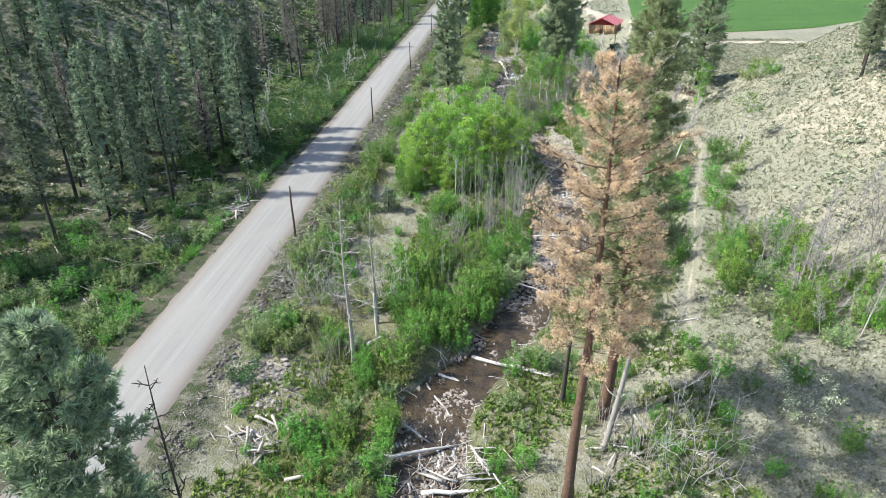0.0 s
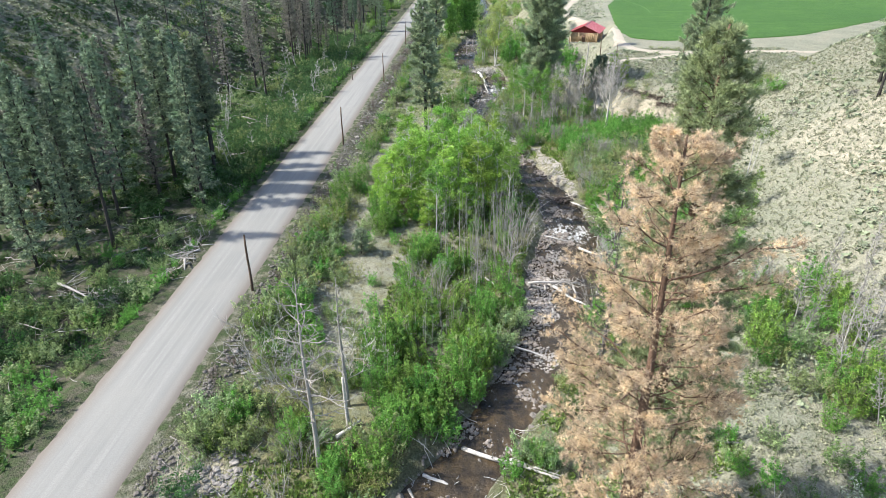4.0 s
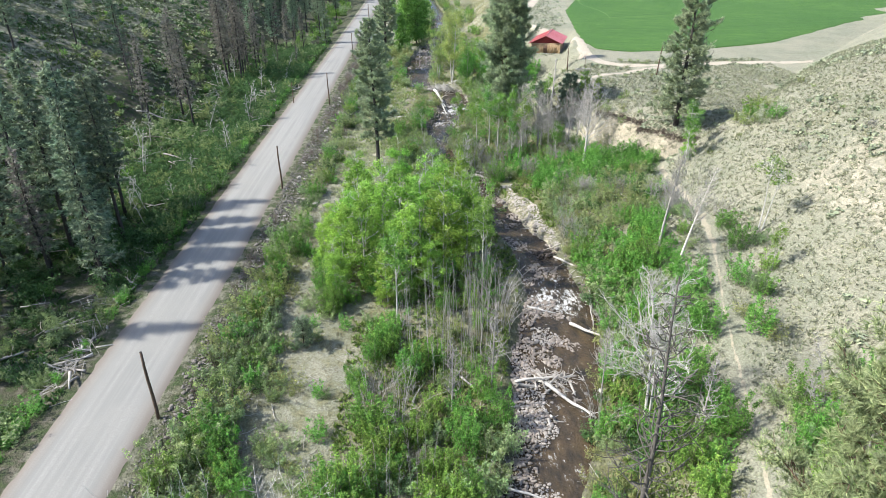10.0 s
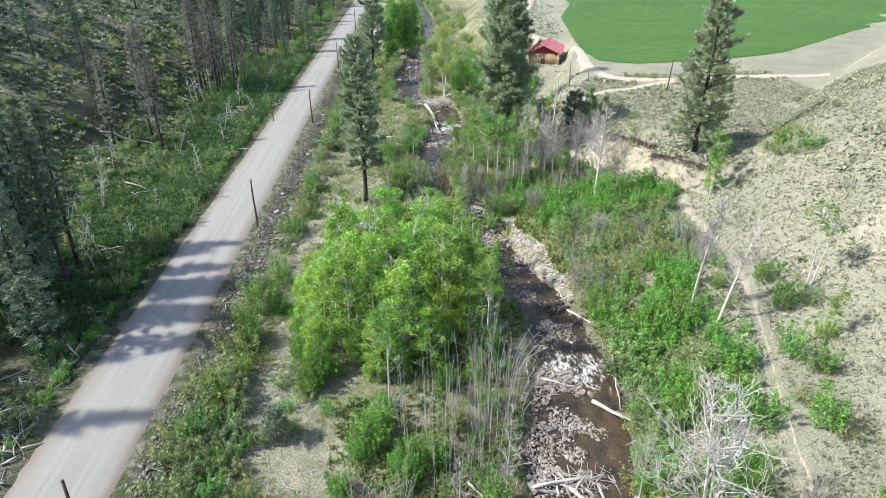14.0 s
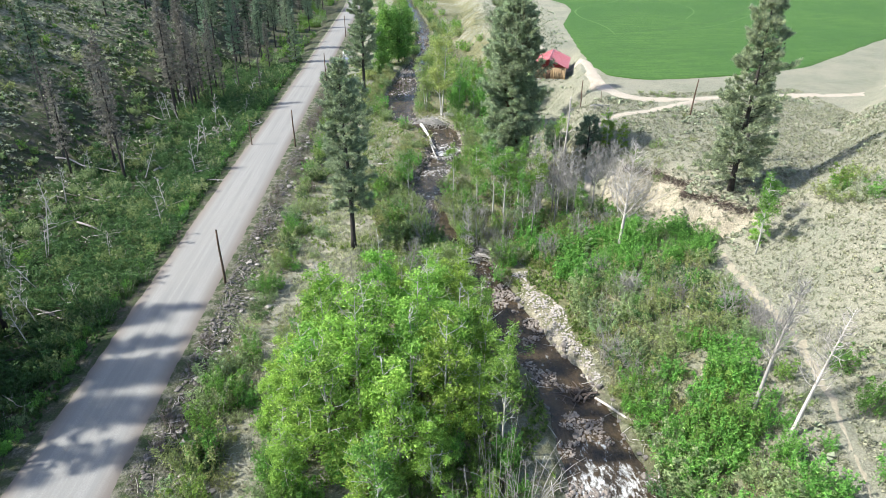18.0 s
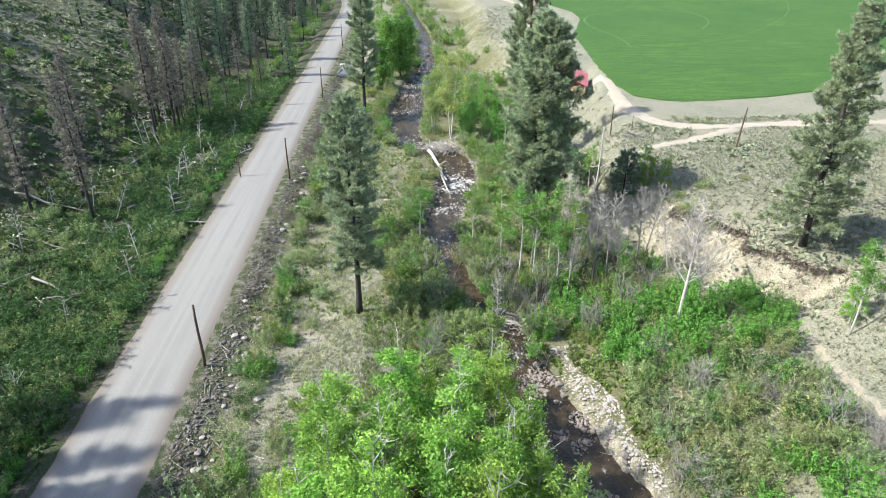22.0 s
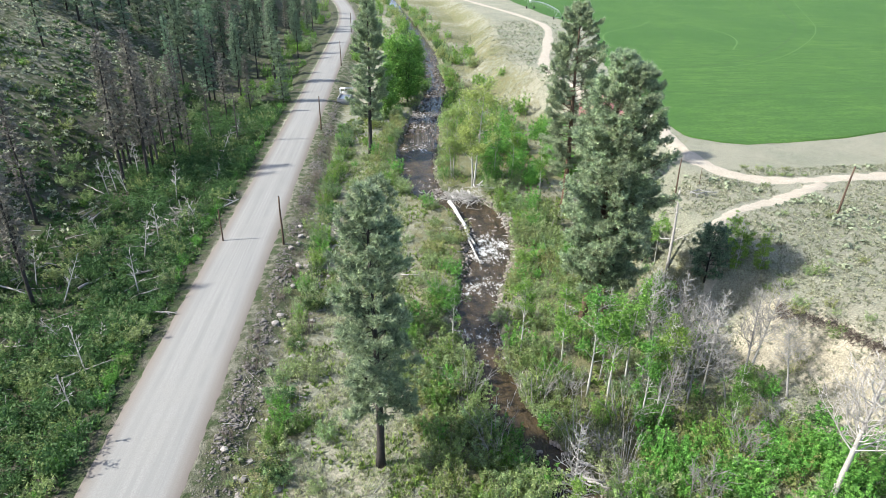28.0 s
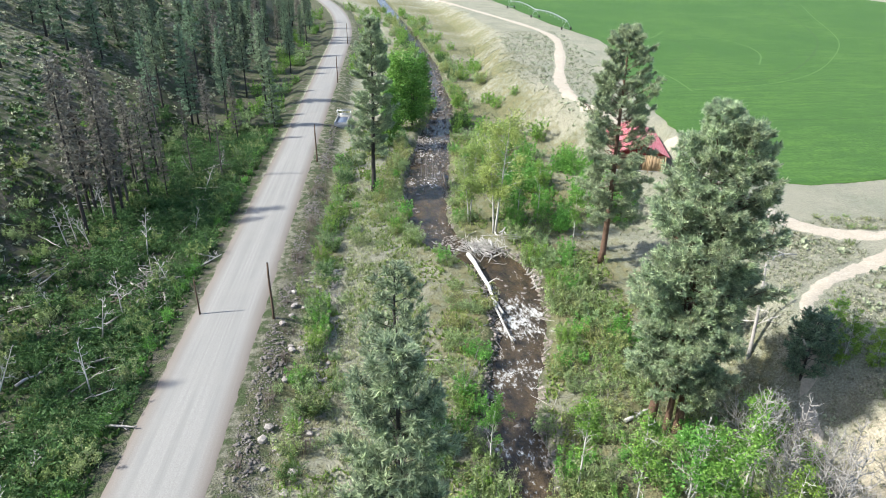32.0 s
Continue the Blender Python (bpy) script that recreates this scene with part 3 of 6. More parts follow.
class Shape:
    """Collects tubes, leaves and blocks as arrays, then becomes one mesh."""

    def __init__(self):
        self.v, self.f, self.n = [], [], 0

    def add(self, verts, faces):
        self.v.append(np.asarray(verts, float))
        self.f.append(np.asarray(faces) + self.n)
        self.n += len(verts)

    def tube(self, pts, radii, sides=5, cap=True):
        pts, radii = np.asarray(pts, float), np.asarray(radii, float)
        d = np.gradient(pts, axis=0)
        d /= np.linalg.norm(d, axis=1, keepdims=True) + 1e-9
        ref = np.where(np.abs(d[:, 2:3]) > 0.8, np.array([[1.0, 0, 0]]), np.array([[0, 0, 1.0]]))
        a = np.cross(d, ref)
        a /= np.linalg.norm(a, axis=1, keepdims=True) + 1e-9
        b = np.cross(d, a)
        an = np.linspace(0, 2 * math.pi, sides, endpoint=False)
        ring = pts[:, None] + radii[:, None, None] * (np.cos(an)[None, :, None] * a[:, None] + np.sin(an)[None, :, None] * b[:, None])
        k = len(pts)
        i = np.arange(k * sides).reshape(k, sides)
        j = np.roll(i, -1, 1)
        faces = np.stack([i[:-1], j[:-1], j[1:], i[1:]], -1).reshape(-1, 4)
        start = self.n
        self.add(ring.reshape(-1, 3), faces)
        if cap:
            self.f.append(i[-1] + start)
            self.f.append(i[0][::-1] + start)

    def block(self, size, m=None):
        """A box with slightly chamfered upright edges, of that size about the origin of m."""
        sx, sy, sz = (v / 2 for v in size)
        c = min(0.02, sx * 0.3, sy * 0.3)
        plan = [(-sx + c, -sy), (sx - c, -sy), (sx, -sy + c), (sx, sy - c), (sx - c, sy), (-sx + c, sy), (-sx, sy - c), (-sx, -sy + c)]
        v = np.array([(x, y, -sz) for x, y in plan] + [(x, y, sz) for x, y in plan])
        if m is not None:
            v = v @ np.array(m.to_3x3()).T + np.array(m.translation)
        f = [[i, (i + 1) % 8, 8 + (i + 1) % 8, 8 + i] for i in range(8)]
        start = self.n
        self.add(v, f)
        self.f += [[start + i for i in range(7, -1, -1)], [start + 8 + i for i in range(8)]]

    def leaves(self, centres, size, rng, aspect=0.7, up=0.3, rise=0.0):
        """One pointed leaf a centre, turned at random; rise turns the tips upwards."""
        c = np.asarray(centres, float)
        n = len(c)
        s = size * rng.uniform(0.6, 1.3, (n, 1))
        a = rng.normal(size=(n, 3))
        a[:, 2] = a[:, 2] * 0.6 + rise
        a /= np.linalg.norm(a, axis=1, keepdims=True)
        nrm = rng.normal(size=(n, 3))
        nrm[:, 2] += up
        b = np.cross(nrm, a)
        b /= np.linalg.norm(b, axis=1, keepdims=True) + 1e-9
        v = np.stack([c - a * s * 0.5 - b * s * aspect * 0.5, c - a * s * 0.5 + b * s * aspect * 0.5, c + a * s * 0.7], 1).reshape(-1, 3)
        self.add(v, np.arange(3 * n).reshape(n, 3))

    def needles(self, centres, axes, size, rng, count=10, width=0.1, spread=0.9):
        """Bursts of narrow needle blades about an axis."""
        c, ax = np.asarray(centres, float), np.asarray(axes, float)
        n = len(c)
        d = ax[:, None] + spread * rng.normal(size=(n, count, 3))
        d /= np.linalg.norm(d, axis=2, keepdims=True)
        ln = size * rng.uniform(0.6, 1.2, (n, count, 1))
        side = np.cross(d, rng.normal(size=(n, count, 3)))
        side /= np.linalg.norm(side, axis=2, keepdims=True) + 1e-9
        root = c[:, None] + d * ln * 0.08
        v = np.stack([root - side * width * ln, root + side * width * ln, root + d * ln], 2).reshape(-1, 3)
        self.add(v, np.arange(3 * n * count).reshape(-1, 3))

    def mesh(self, name, material, smooth_shade=True):
        return mesh_object(name, np.concatenate(self.v), self.f, material, smooth_shade)


def thing(name, label, category, group=""):
    return tagged(new(name), label, category, group)


def part(name, mesh, parent, label="", kind=""):
    ob = new(name, mesh)
    ob.parent = parent
    return tagged(ob, label, kind=kind)


def unit(v):
    v = np.asarray(v, float)
    return v / (np.linalg.norm(v) + 1e-9)


def pine(name, label, height, seed, crown=0.3, reach=3.4, needle=M_NEEDLE, bark=M_BARK_PINE, density=1.5, blades=7, width=0.13, tuft=0.42, group="", radius=None, limbs_per_m=4.5, dead_low=0.0, taper=2.2, bare_in=0.2, inner=(0.5, 0.8, 1.08), spread=0.62):
    """Ponderosa pine: bare lower trunk, crown of upturned limbs that fork to twigs ending in needle brushes."""
    rng = np.random.default_rng(seed)
    top = thing(name, label, "pine tree", group)
    tr = Shape()
    zs = np.linspace(-0.4, height, 14)
    r0 = radius or 0.0135 * height
    bend = np.stack([0.16 * np.sin(zs / 5 + seed), 0.16 * np.cos(zs / 6 + seed), zs], 1)
    tr.tube(bend, r0 * (1 - (zs.clip(0) / height) ** 1.15 * 0.94) + 0.02 + 0.4 * r0 * np.exp(-zs.clip(0) / 0.5), 10)
    wood, centres, axes = Shape(), [], []
    count = int(height * (1 - crown) * limbs_per_m)
    k = np.linspace(0, 1, 5)
    for i in range(count):
        s = min(crown + (1 - crown) * (i + rng.random()) / count, 0.985)
        z = s * height
        q = (s - crown) / (1 - crown)
        ln = reach * (0.72 + 0.75 * q) * (1 - q ** taper) ** 0.85 * rng.uniform(0.5, 1.12) + 0.3
        if rng.random() < 0.12:
            ln *= 1.25
        az = i * 2.399 + rng.uniform(-0.7, 0.7)
        out = np.array([math.cos(az), math.sin(az), 0])
        rise = -0.1 + 0.7 * q + rng.normal(scale=0.14)
        base = np.array([np.interp(z, zs, bend[:, 0]), np.interp(z, zs, bend[:, 1]), z])
        p = base + out * ln * k[:, None] + np.array([0, 0, 1]) * ln * (rise * k + 0.22 * k ** 2.2)[:, None]
        p[1:] += rng.normal(scale=0.06 * ln, size=(4, 3)) * k[1:, None]
        wood.tube(p, 0.006 * ln + 0.027 * (1 - k) * (0.35 + 0.18 * ln), 4, cap=False)
        if q < dead_low and rng.random() < 0.8:
            continue
        nb = int((4 + 2.6 * ln) * density * rng.uniform(0.75, 1.2))
        kk = rng.uniform(bare_in, 1.0, nb) ** 0.75
        at = np.stack([np.interp(kk, k, p[:, j]) for j in range(3)], 1)
        sd = unit(np.cross(out, (0, 0, 1)))
        w = rng.uniform(-1.1, 1.1, nb)[:, None]
        d = out * rng.uniform(0.3, 0.9, (nb, 1)) + sd * w + np.array([0, 0, 1.0]) * rng.uniform(-0.15, 0.75, (nb, 1))
        d /= np.linalg.norm(d, axis=1, keepdims=True)
        bl = (0.26 * ln * (1.35 - kk) * rng.uniform(0.5, 1.1, nb) + 0.22)[:, None]
        for j in range(0, nb, 2):
            wood.tube(np.array([at[j], at[j] + d[j] * bl[j]]), (0.016, 0.006), 3, cap=False)
        for f in inner:
            centres.append(at + d * bl * f + rng.normal(scale=0.07, size=(nb, 3)))
            axes.append(d + np.array([0, 0, 0.35]))
    cs = Shape()
    cs.needles(np.concatenate(centres), np.concatenate(axes), tuft, rng, blades, width, spread)
    part("trunk", tr.mesh("trunk", bark), top)
    part("branchwork", wood.mesh("branchwork", bark), top, kind="stuff")
    part("crown", cs.mesh("crown", needle, False), top, kind="stuff")
    return top


def fir(name, label, height, seed, crown=0.2, reach=2.2, needle=M_FIR, density=1.0, group="", bark=M_BARK_DARK, per_m=3.3):
    """Narrow conifer with drooping layered limbs; low density gives a scorched, see-through crown."""
    rng = np.random.default_rng(seed)
    top = thing(name, label, "conifer", group)
    tr = Shape()
    zs = np.linspace(-0.4, height, 9)
    lean = rng.normal(scale=0.014, size=2)
    bend = np.stack([zs * lean[0] + 0.1 * np.sin(zs / 4 + seed), zs * lean[1] + 0.1 * np.cos(zs / 5), zs], 1)
    tr.tube(bend, 0.0115 * height * (1 - (zs.clip(0) / height) * 0.96) + 0.015, 7)
    wood, centres, axes = Shape(), [], []
    count = int(height * per_m * (1 - 0.5 * crown))
    k = np.linspace(0, 1, 4)
    for i in range(count):
        s = crown + (0.99 - crown) * ((i + rng.random()) / count) ** 0.9
        q = (s - crown) / (1 - crown)
        ln = reach * (1 - q) ** 0.7 * (0.45 + 0.55 * min(1, q * 4 + 0.3)) * rng.uniform(0.5, 1.25) + 0.2
        az = i * 2.399 + rng.uniform(-0.6, 0.6)
        out = np.array([math.cos(az), math.sin(az), 0])
        base = np.array([np.interp(s * height, zs, bend[:, 0]), np.interp(s * height, zs, bend[:, 1]), s * height])
        p = base + out * ln * k[:, None]
        p[:, 2] += -0.3 * ln * k + 0.18 * ln * k ** 3
        wood.tube(p, 0.028 * (1 - k) + 0.008, 3, cap=False)
        tufts = int((5 + 8 * ln) * density * rng.uniform(0.6, 1.3))
        kk = rng.uniform(0.1, 1.05, tufts)
        at = np.stack([np.interp(kk, k, p[:, j]) for j in range(3)], 1)
        sd = unit(np.cross(out, (0, 0, 1)))
        w = rng.uniform(-1, 1, tufts)[:, None] * 0.42 * ln * (1.15 - kk)[:, None]
        at = at + sd * w
        at[:, 2] += -np.abs(w[:, 0]) * 0.3 + rng.uniform(-0.15, 0.12, tufts)
        centres += list(at)
        axes += list(out * 0.9 + sd * w * 1.5 + np.array([0, 0, -0.15]))
    part("trunk", tr.mesh("trunk", bark), top)
    part("branchwork", wood.mesh("branchwork", bark), top, kind="stuff")
    if centres:
        cs = Shape()
        cs.needles(centres, axes, 0.52, rng, 7, 0.15, 0.7)
        part("crown", cs.mesh("crown", needle, False), top, kind="stuff")
    return top


def bough(shape, rng, start, way, length, radius, depth, tips, kids=4, wander=0.25, lift=0.12, sides=4, fine=0.008):
    """A branch that forks depth times; collects its tips."""
    k = np.linspace(0, 1, 4)
    p = [np.asarray(start, float)]
    d = unit(way)
    for _ in range(3):
        d = unit(d + rng.normal(scale=wander, size=3) + np.array([0, 0, lift]))
        p.append(p[-1] + d * length / 3)
    p = np.array(p)
    shape.tube(p, radius * (1 - 0.7 * k) + fine, sides, cap=False)
    tips += [p[-1], p[2]]
    if depth:
        for _ in range(kids):
            t = rng.uniform(0.3, 1.0)
            at = np.array([np.interp(t, k, p[:, j]) for j in range(3)])
            side = unit(d + rng.normal(scale=0.75, size=3))
            bough(shape, rng, at, side, length * rng.uniform(0.4, 0.65), radius * 0.5, depth - 1, tips, kids, wander, lift, 3, fine)


def broadleaf(name, label, category, height, seed, bark, leaves, spread=2.2, stems=1, leaf_size=0.22, count=1500, bare=0.25, group="", clump=0.55, twig_depth=1, full=0):
    """Aspen or cottonwood: pale stems that fork to a loose crown of small leaves in clumps."""
    rng = np.random.default_rng(seed)
    top = thing(name, label, category, group)
    wood, tips = Shape(), []
    trunks = []
    for s in range(stems):
        stem = Shape()
        az = rng.uniform(0, 6.3)
        foot = np.array([math.cos(az), math.sin(az), 0]) * (0.3 * stems ** 0.5 * rng.random() if stems > 1 else 0)
        zs = np.linspace(-0.05, 1, 8)
        h = height * (1 if s == 0 else rng.uniform(0.65, 0.98))
        out = np.array([math.cos(az), math.sin(az)]) * (spread * 0.5 * rng.uniform(0.3, 1) if stems > 1 else 0.2)
        p = np.stack([foot[0] + out[0] * zs.clip(0) ** 1.4 + 0.12 * np.sin(4 * zs + s), foot[1] + out[1] * zs.clip(0) ** 1.4, zs * h], 1)
        stem.tube(p, (0.009 * h + 0.025) * (1 - 0.9 * zs.clip(0)), 6)
        trunks.append(stem)
        number = int(9 + height * 0.8)
        for i in range(number):
            q = bare + (1 - bare) * (i + rng.random()) / number
            at = np.array([np.interp(q, zs, p[:, j]) for j in range(3)])
            a2 = i * 2.4 + rng.uniform(-0.5, 0.5)
            ln = spread * (0.35 + 0.8 * math.sin(math.pi * min(1, 0.22 + 0.78 * (q - bare) / (1 - bare)))) * rng.uniform(0.5, 1.0) / (1 if stems == 1 else 1.3)
            bough(wood, rng, at, (math.cos(a2), math.sin(a2), 0.7), ln, 0.03 if twig_depth == 1 else 0.05, twig_depth, tips, 3 if twig_depth == 1 else 5)
    for stem in trunks:
        part("trunk", stem.mesh("trunk", bark), top)
    part("branchwork", wood.mesh("branchwork", bark), top, kind="stuff")
    if count:
        tips = np.array(tips)
        lots = tips[rng.integers(0, len(tips), max(24, count // 80))]
        if full:
            way = rng.normal(size=(full, 3))
            way /= np.linalg.norm(way, axis=1, keepdims=True)
            far = rng.uniform(0.25, 1.1, (full, 1)) ** 0.5
            lots = np.array([0, 0, 0.5 * height]) + way * far * np.array([spread * 0.85, spread * 0.85, 0.47 * height])
            lots[:, :2] *= (1.25 - 0.75 * lots[:, 2:3] / height)
            lots += rng.normal(scale=0.4, size=(full, 3))
            lots[:, 2] = lots[:, 2].clip(0.4)
        pick = lots[rng.integers(0, len(lots), count)]
        fol = Shape()
        fol.leaves(pick + rng.normal(scale=clump, size=(count, 3)) * np.array([1, 1, 0.75]), leaf_size, rng, rise=0.1)
        part("foliage", fol.mesh("foliage", leaves, False), top, kind="stuff")
    return top


def shrub(name, label, height, spread, seed, leaves, bark=M_BROWNTWIG, stems=13, count=1500, leaf_size=0.17, group="", twigs=1, category="shrub", kids=4, lean=0.3, fluff=0.15):
    """Many upright shoots from one root, leafy along most of their length; with no leaves, a tangle of bare boughs."""
    rng = np.random.default_rng(seed)
    top = thing(name, label, category, group)
    wood, tips, pos = Shape(), [], []
    k = np.linspace(0, 1, 4)
    for i in range(stems):
        az = i * 2.4 + rng.uniform(-0.4, 0.4)
        r = spread * 0.5 * math.sqrt((i + 0.5) / stems)
        aim = np.array([math.cos(az), math.sin(az), 0])
        foot = aim * r + np.array([0, 0, -0.15])
        h = height * rng.uniform(0.6, 1.0) * (1 - 0.25 * r / spread)
        if count == 0:
            way = np.array([aim[0] * rng.uniform(0.1, 0.8), aim[1] * rng.uniform(0.1, 0.8), height / max(spread, 0.5)])
            bough(wood, rng, foot, way, h, 0.024, twigs, tips, kids, 0.18, 0.16, 3, 0.009)
            continue
        tip = aim * lean * h * rng.uniform(0.3, 1.1) + rng.normal(scale=0.06 * h, size=3) * np.array([1, 1, 0])
        p = foot + np.array([0, 0, 1.0]) * h * k[:, None] + tip * (k ** 1.5)[:, None]
        wood.tube(p, 0.022 * (1 - 0.75 * k), 3, cap=False)
        m = count // stems
        knots = rng.uniform(0.12, 1.0, 6)
        t = (knots[rng.integers(0, 6, m)] + rng.normal(scale=0.05, size=m)).clip(0.08, 1.05)
        at = np.stack([np.interp(t, k, p[:, j]) for j in range(3)], 1)
        pos.append(at + rng.normal(size=(m, 3)) * (0.8 * fluff * spread * (1.15 - 0.75 * t))[:, None] * np.array([1, 1, 0.7]))
    part("branchwork", wood.mesh("branchwork", bark), top, kind="stuff")
    if count:
        pos = np.concatenate(pos)
        pos[:, 2] = np.abs(pos[:, 2] - 0.05) + 0.05
        fol = Shape()
        fol.leaves(pos, leaf_size, rng, 0.6, rise=0.5)
        part("foliage", fol.mesh("foliage", leaves, False), top, kind="stuff")
    return top


def snag(name, label, height, seed, material=M_DEADWOOD, branches=26, reach=2.6, start=0.25, group="", lean=(0, 0), depth=1, fat=0.011, broken=False, lift=0.08, kids=4, twig=0.017):
    """A standing dead tree: weathered trunk and bare limbs."""
    rng = np.random.default_rng(seed)
    top = thing(name, label, "dead tree", group)
    tr, wood, tips = Shape(), Shape(), []
    zs = np.linspace(-0.3, height, 10)
    q = zs.clip(0) / height
    p = np.stack([lean[0] * q ** 1.2 * height + 0.1 * np.sin(zs / 3 + seed), lean[1] * q ** 1.2 * height + 0.1 * np.cos(zs / 4), zs], 1)
    tr.tube(p, (fat * height + 0.03) * (1 - q * (0.5 if broken else 0.93)) + 0.01, 8)
    for i in range(branches):
        s = start + (0.97 - start) * (i + rng.random()) / branches
        at = np.array([np.interp(s * height, zs, p[:, j]) for j in range(3)])
        az = i * 2.4 + rng.uniform(-0.6, 0.6)
        ln = reach * (1 - (s - start) / (1 - start)) ** 0.6 * rng.uniform(0.4, 1.1) + 0.3
        bough(wood, rng, at, (math.cos(az), math.sin(az), 0.35), ln, 0.016 + 0.011 * ln, depth, tips, kids, 0.22, lift, 4, twig)
    part("trunk", tr.mesh("trunk", material), top)
    if branches:
        part("branchwork", wood.mesh("branchwork", material), top, kind="stuff")
    return top


def thicket(name, label, height, seed, stems=12, spread=1.3, material=M_TWIG, arch=0.0, group="bare thickets"):
    """A clump of thin dead saplings with short twigs; arch bends them over."""
    rng = np.random.default_rng(seed)
    top = thing(name, label, "bush", group)
    wood, tips = Shape(), []
    k = np.linspace(0, 1, 6)
    for i in range(stems):
        az = rng.uniform(0, 6.3)
        foot = np.array([math.cos(az), math.sin(az), 0]) * spread * rng.random() ** 0.5
        h = height * rng.uniform(0.55, 1.0)
        tip = np.array([math.cos(az), math.sin(az), 0]) * h * rng.uniform(0.02, 0.16 + arch)
        p = foot + np.array([0, 0, h]) * (k - arch * 0.35 * k ** 3)[:, None] + tip * (k ** 1.8)[:, None]
        p[0, 2] -= 0.2
        wood.tube(p, 0.026 * (1 - 0.8 * k) + 0.005, 4, cap=False)
        for j in range(6):
            q = rng.uniform(0.25, 1)
            at = np.array([np.interp(q, k, p[:, c]) for c in range(3)])
            a2 = rng.uniform(0, 6.3)
            bough(wood, rng, at, (math.cos(a2), math.sin(a2), 0.9), h * rng.uniform(0.06, 0.15), 0.006, 1, tips, 1, 0.25, 0.1, 3, 0.005)
    part("branchwork", wood.mesh("branchwork", material), top, kind="stuff")
    return top


def put(ob, x, y, turn=0.0, size=1.0, sink=0.0, tip=(0, 0), tall=1.0):
    """Stands a thing on the ground."""
    ob.matrix_basis = pose(x, y, gz(x, y) - sink, tip[0], tip[1], turn) @ Matrix.Diagonal((size, size, size * tall, 1))
    return ob


def again(ob, x, y, turn=0.0, size=1.0, sink=0.0, tip=(0, 0), tall=1.0, label=""):
    c = put(copy_thing(ob, Matrix()), x, y, turn, size, sink, tip, tall)
    return tagged(c, label)


# ---- single trees ----
put(pine("ponderosa_pine", "tall ponderosa pine with a dead brown crown beside the creek", 31.4, 11, 0.43, 4.7, M_DEADNEEDLE, bare_in=0.24, density=3.2, blades=17, width=0.045, tuft=0.19, inner=(0.5, 0.7, 0.88, 1.08), spread=0.85, limbs_per_m=5.4, taper=1.35, radius=0.38), 9.7, 30.6, 20)
put(pine("ponderosa_pine", "tall pale green ponderosa pine beside the dead brown one", 33.4, 12, 0.24, 3.9, M_NEEDLE_PALE, bare_in=0.15, density=3.2, blades=14, width=0.06, tuft=0.22, inner=(0.4, 0.65, 0.86, 1.08), spread=0.85, limbs_per_m=8.0, taper=1.25), 14.2, 39.0, 0, tip=(4.5, -1.5))
p_a = put(pine("ponderosa_pine", "straight green ponderosa pine with a bare dark trunk", 24, 13, 0.22, 3.2, bark=M_BARK_DARK, density=2.7, limbs_per_m=6.2, taper=1.6, bare_in=0.18, blades=10, width=0.1, tuft=0.36, inner=(0.5, 0.8, 1.08), spread=0.75), 0.7, 126, 0)
p_b = put(pine("ponderosa_pine", "large dense ponderosa pine with an orange trunk", 29.8, 14, 0.2, 4.7, density=2.6, limbs_per_m=6.2, taper=1.8, bare_in=0.24, blades=10, width=0.1, tuft=0.38, inner=(0.5, 0.8, 1.08), spread=0.75), 32.7, 172.4, 40)
again(p_b, 24.9, 143.2, 130, 0.97, tip=(0, -2))
again(p_b, 26.9, 142.3, 250, 0.94, tip=(0, 3))
again(p_b, 25.9, 142.5, 20, 0.7)
again(p_a, 4.6, 200.4, 100, 1.12)
p_c = put(pine("ponderosa_pine", "thin-crowned pine with a dead dark lower trunk", 17.5, 15, 0.15, 2.4, bark=M_BARK_DARK, density=1.3, dead_low=0.25), 2.3, 144, 10)
put(pine("ponderosa_pine", "full green ponderosa pine at the lip of the cut bank", 25.0, 19, 0.07, 4.6, bark=M_BARK_DARK, density=2.6, limbs_per_m=6.4, taper=1.05, bare_in=0.16, blades=10, width=0.1, tuft=0.38, inner=(0.5, 0.8, 1.08), spread=0.75), 50.6, 121.6, 65)
put(snag("dead_pine", "half-bare dark dead pine on the terrace", 17, 16, M_BARK_DARK, 40, 2.4, 0.25), 56, 128, 0)
again(p_a, 61.1, 89.3, 20, 0.55)
again(p_a, 63.5, 93, 120, 0.6)
again(p_a, -14.2, 17.5, 30, 1.04)
put(snag("dead_sapling", "thin bare dead tree beside the road", 21, 17, M_BARK_DARK, 26, 1.0, 0.35, fat=0.005), -12, 20, 0)
p_s = put(pine("young_pine", "small dense dark young pine on the terrace slope", 6.2, 18, 0.04, 1.7, M_FIR, M_BARK_DARK, limbs_per_m=9, tuft=0.3, density=2.2), 38.7, 142.6, 0)
again(p_s, -7.6, 79.5, 40, 0.5)
again(p_s, 36, 152, 80, 0.8)

# standing dead trees
put(snag("dead_tree", "tall grey dead cottonwood with long bare limbs", 17, 51, branches=30, reach=3.3, start=0.3, depth=1), -8.1, 45.6)
put(snag("dead_tree", "slim grey dead tree behind the roadside brush", 13, 52, branches=24, reach=1.6, start=0.2), -6.6, 52.5)
put(snag("broken_snag", "short broken grey trunk without limbs", 5.1, 53, branches=0, fat=0.03, broken=True), -6.3, 50.2)
put(snag("tree_stump", "weathered grey tree stump", 1.3, 54, branches=0, fat=0.1, broken=True), -2.8, 49.4)
put(snag("broken_snag", "charred broken trunk with a few stubs", 6.6, 55, M_BARK_DARK, 5, 1.0, 0.4, fat=0.03, broken=True), 11.1, 41.1)
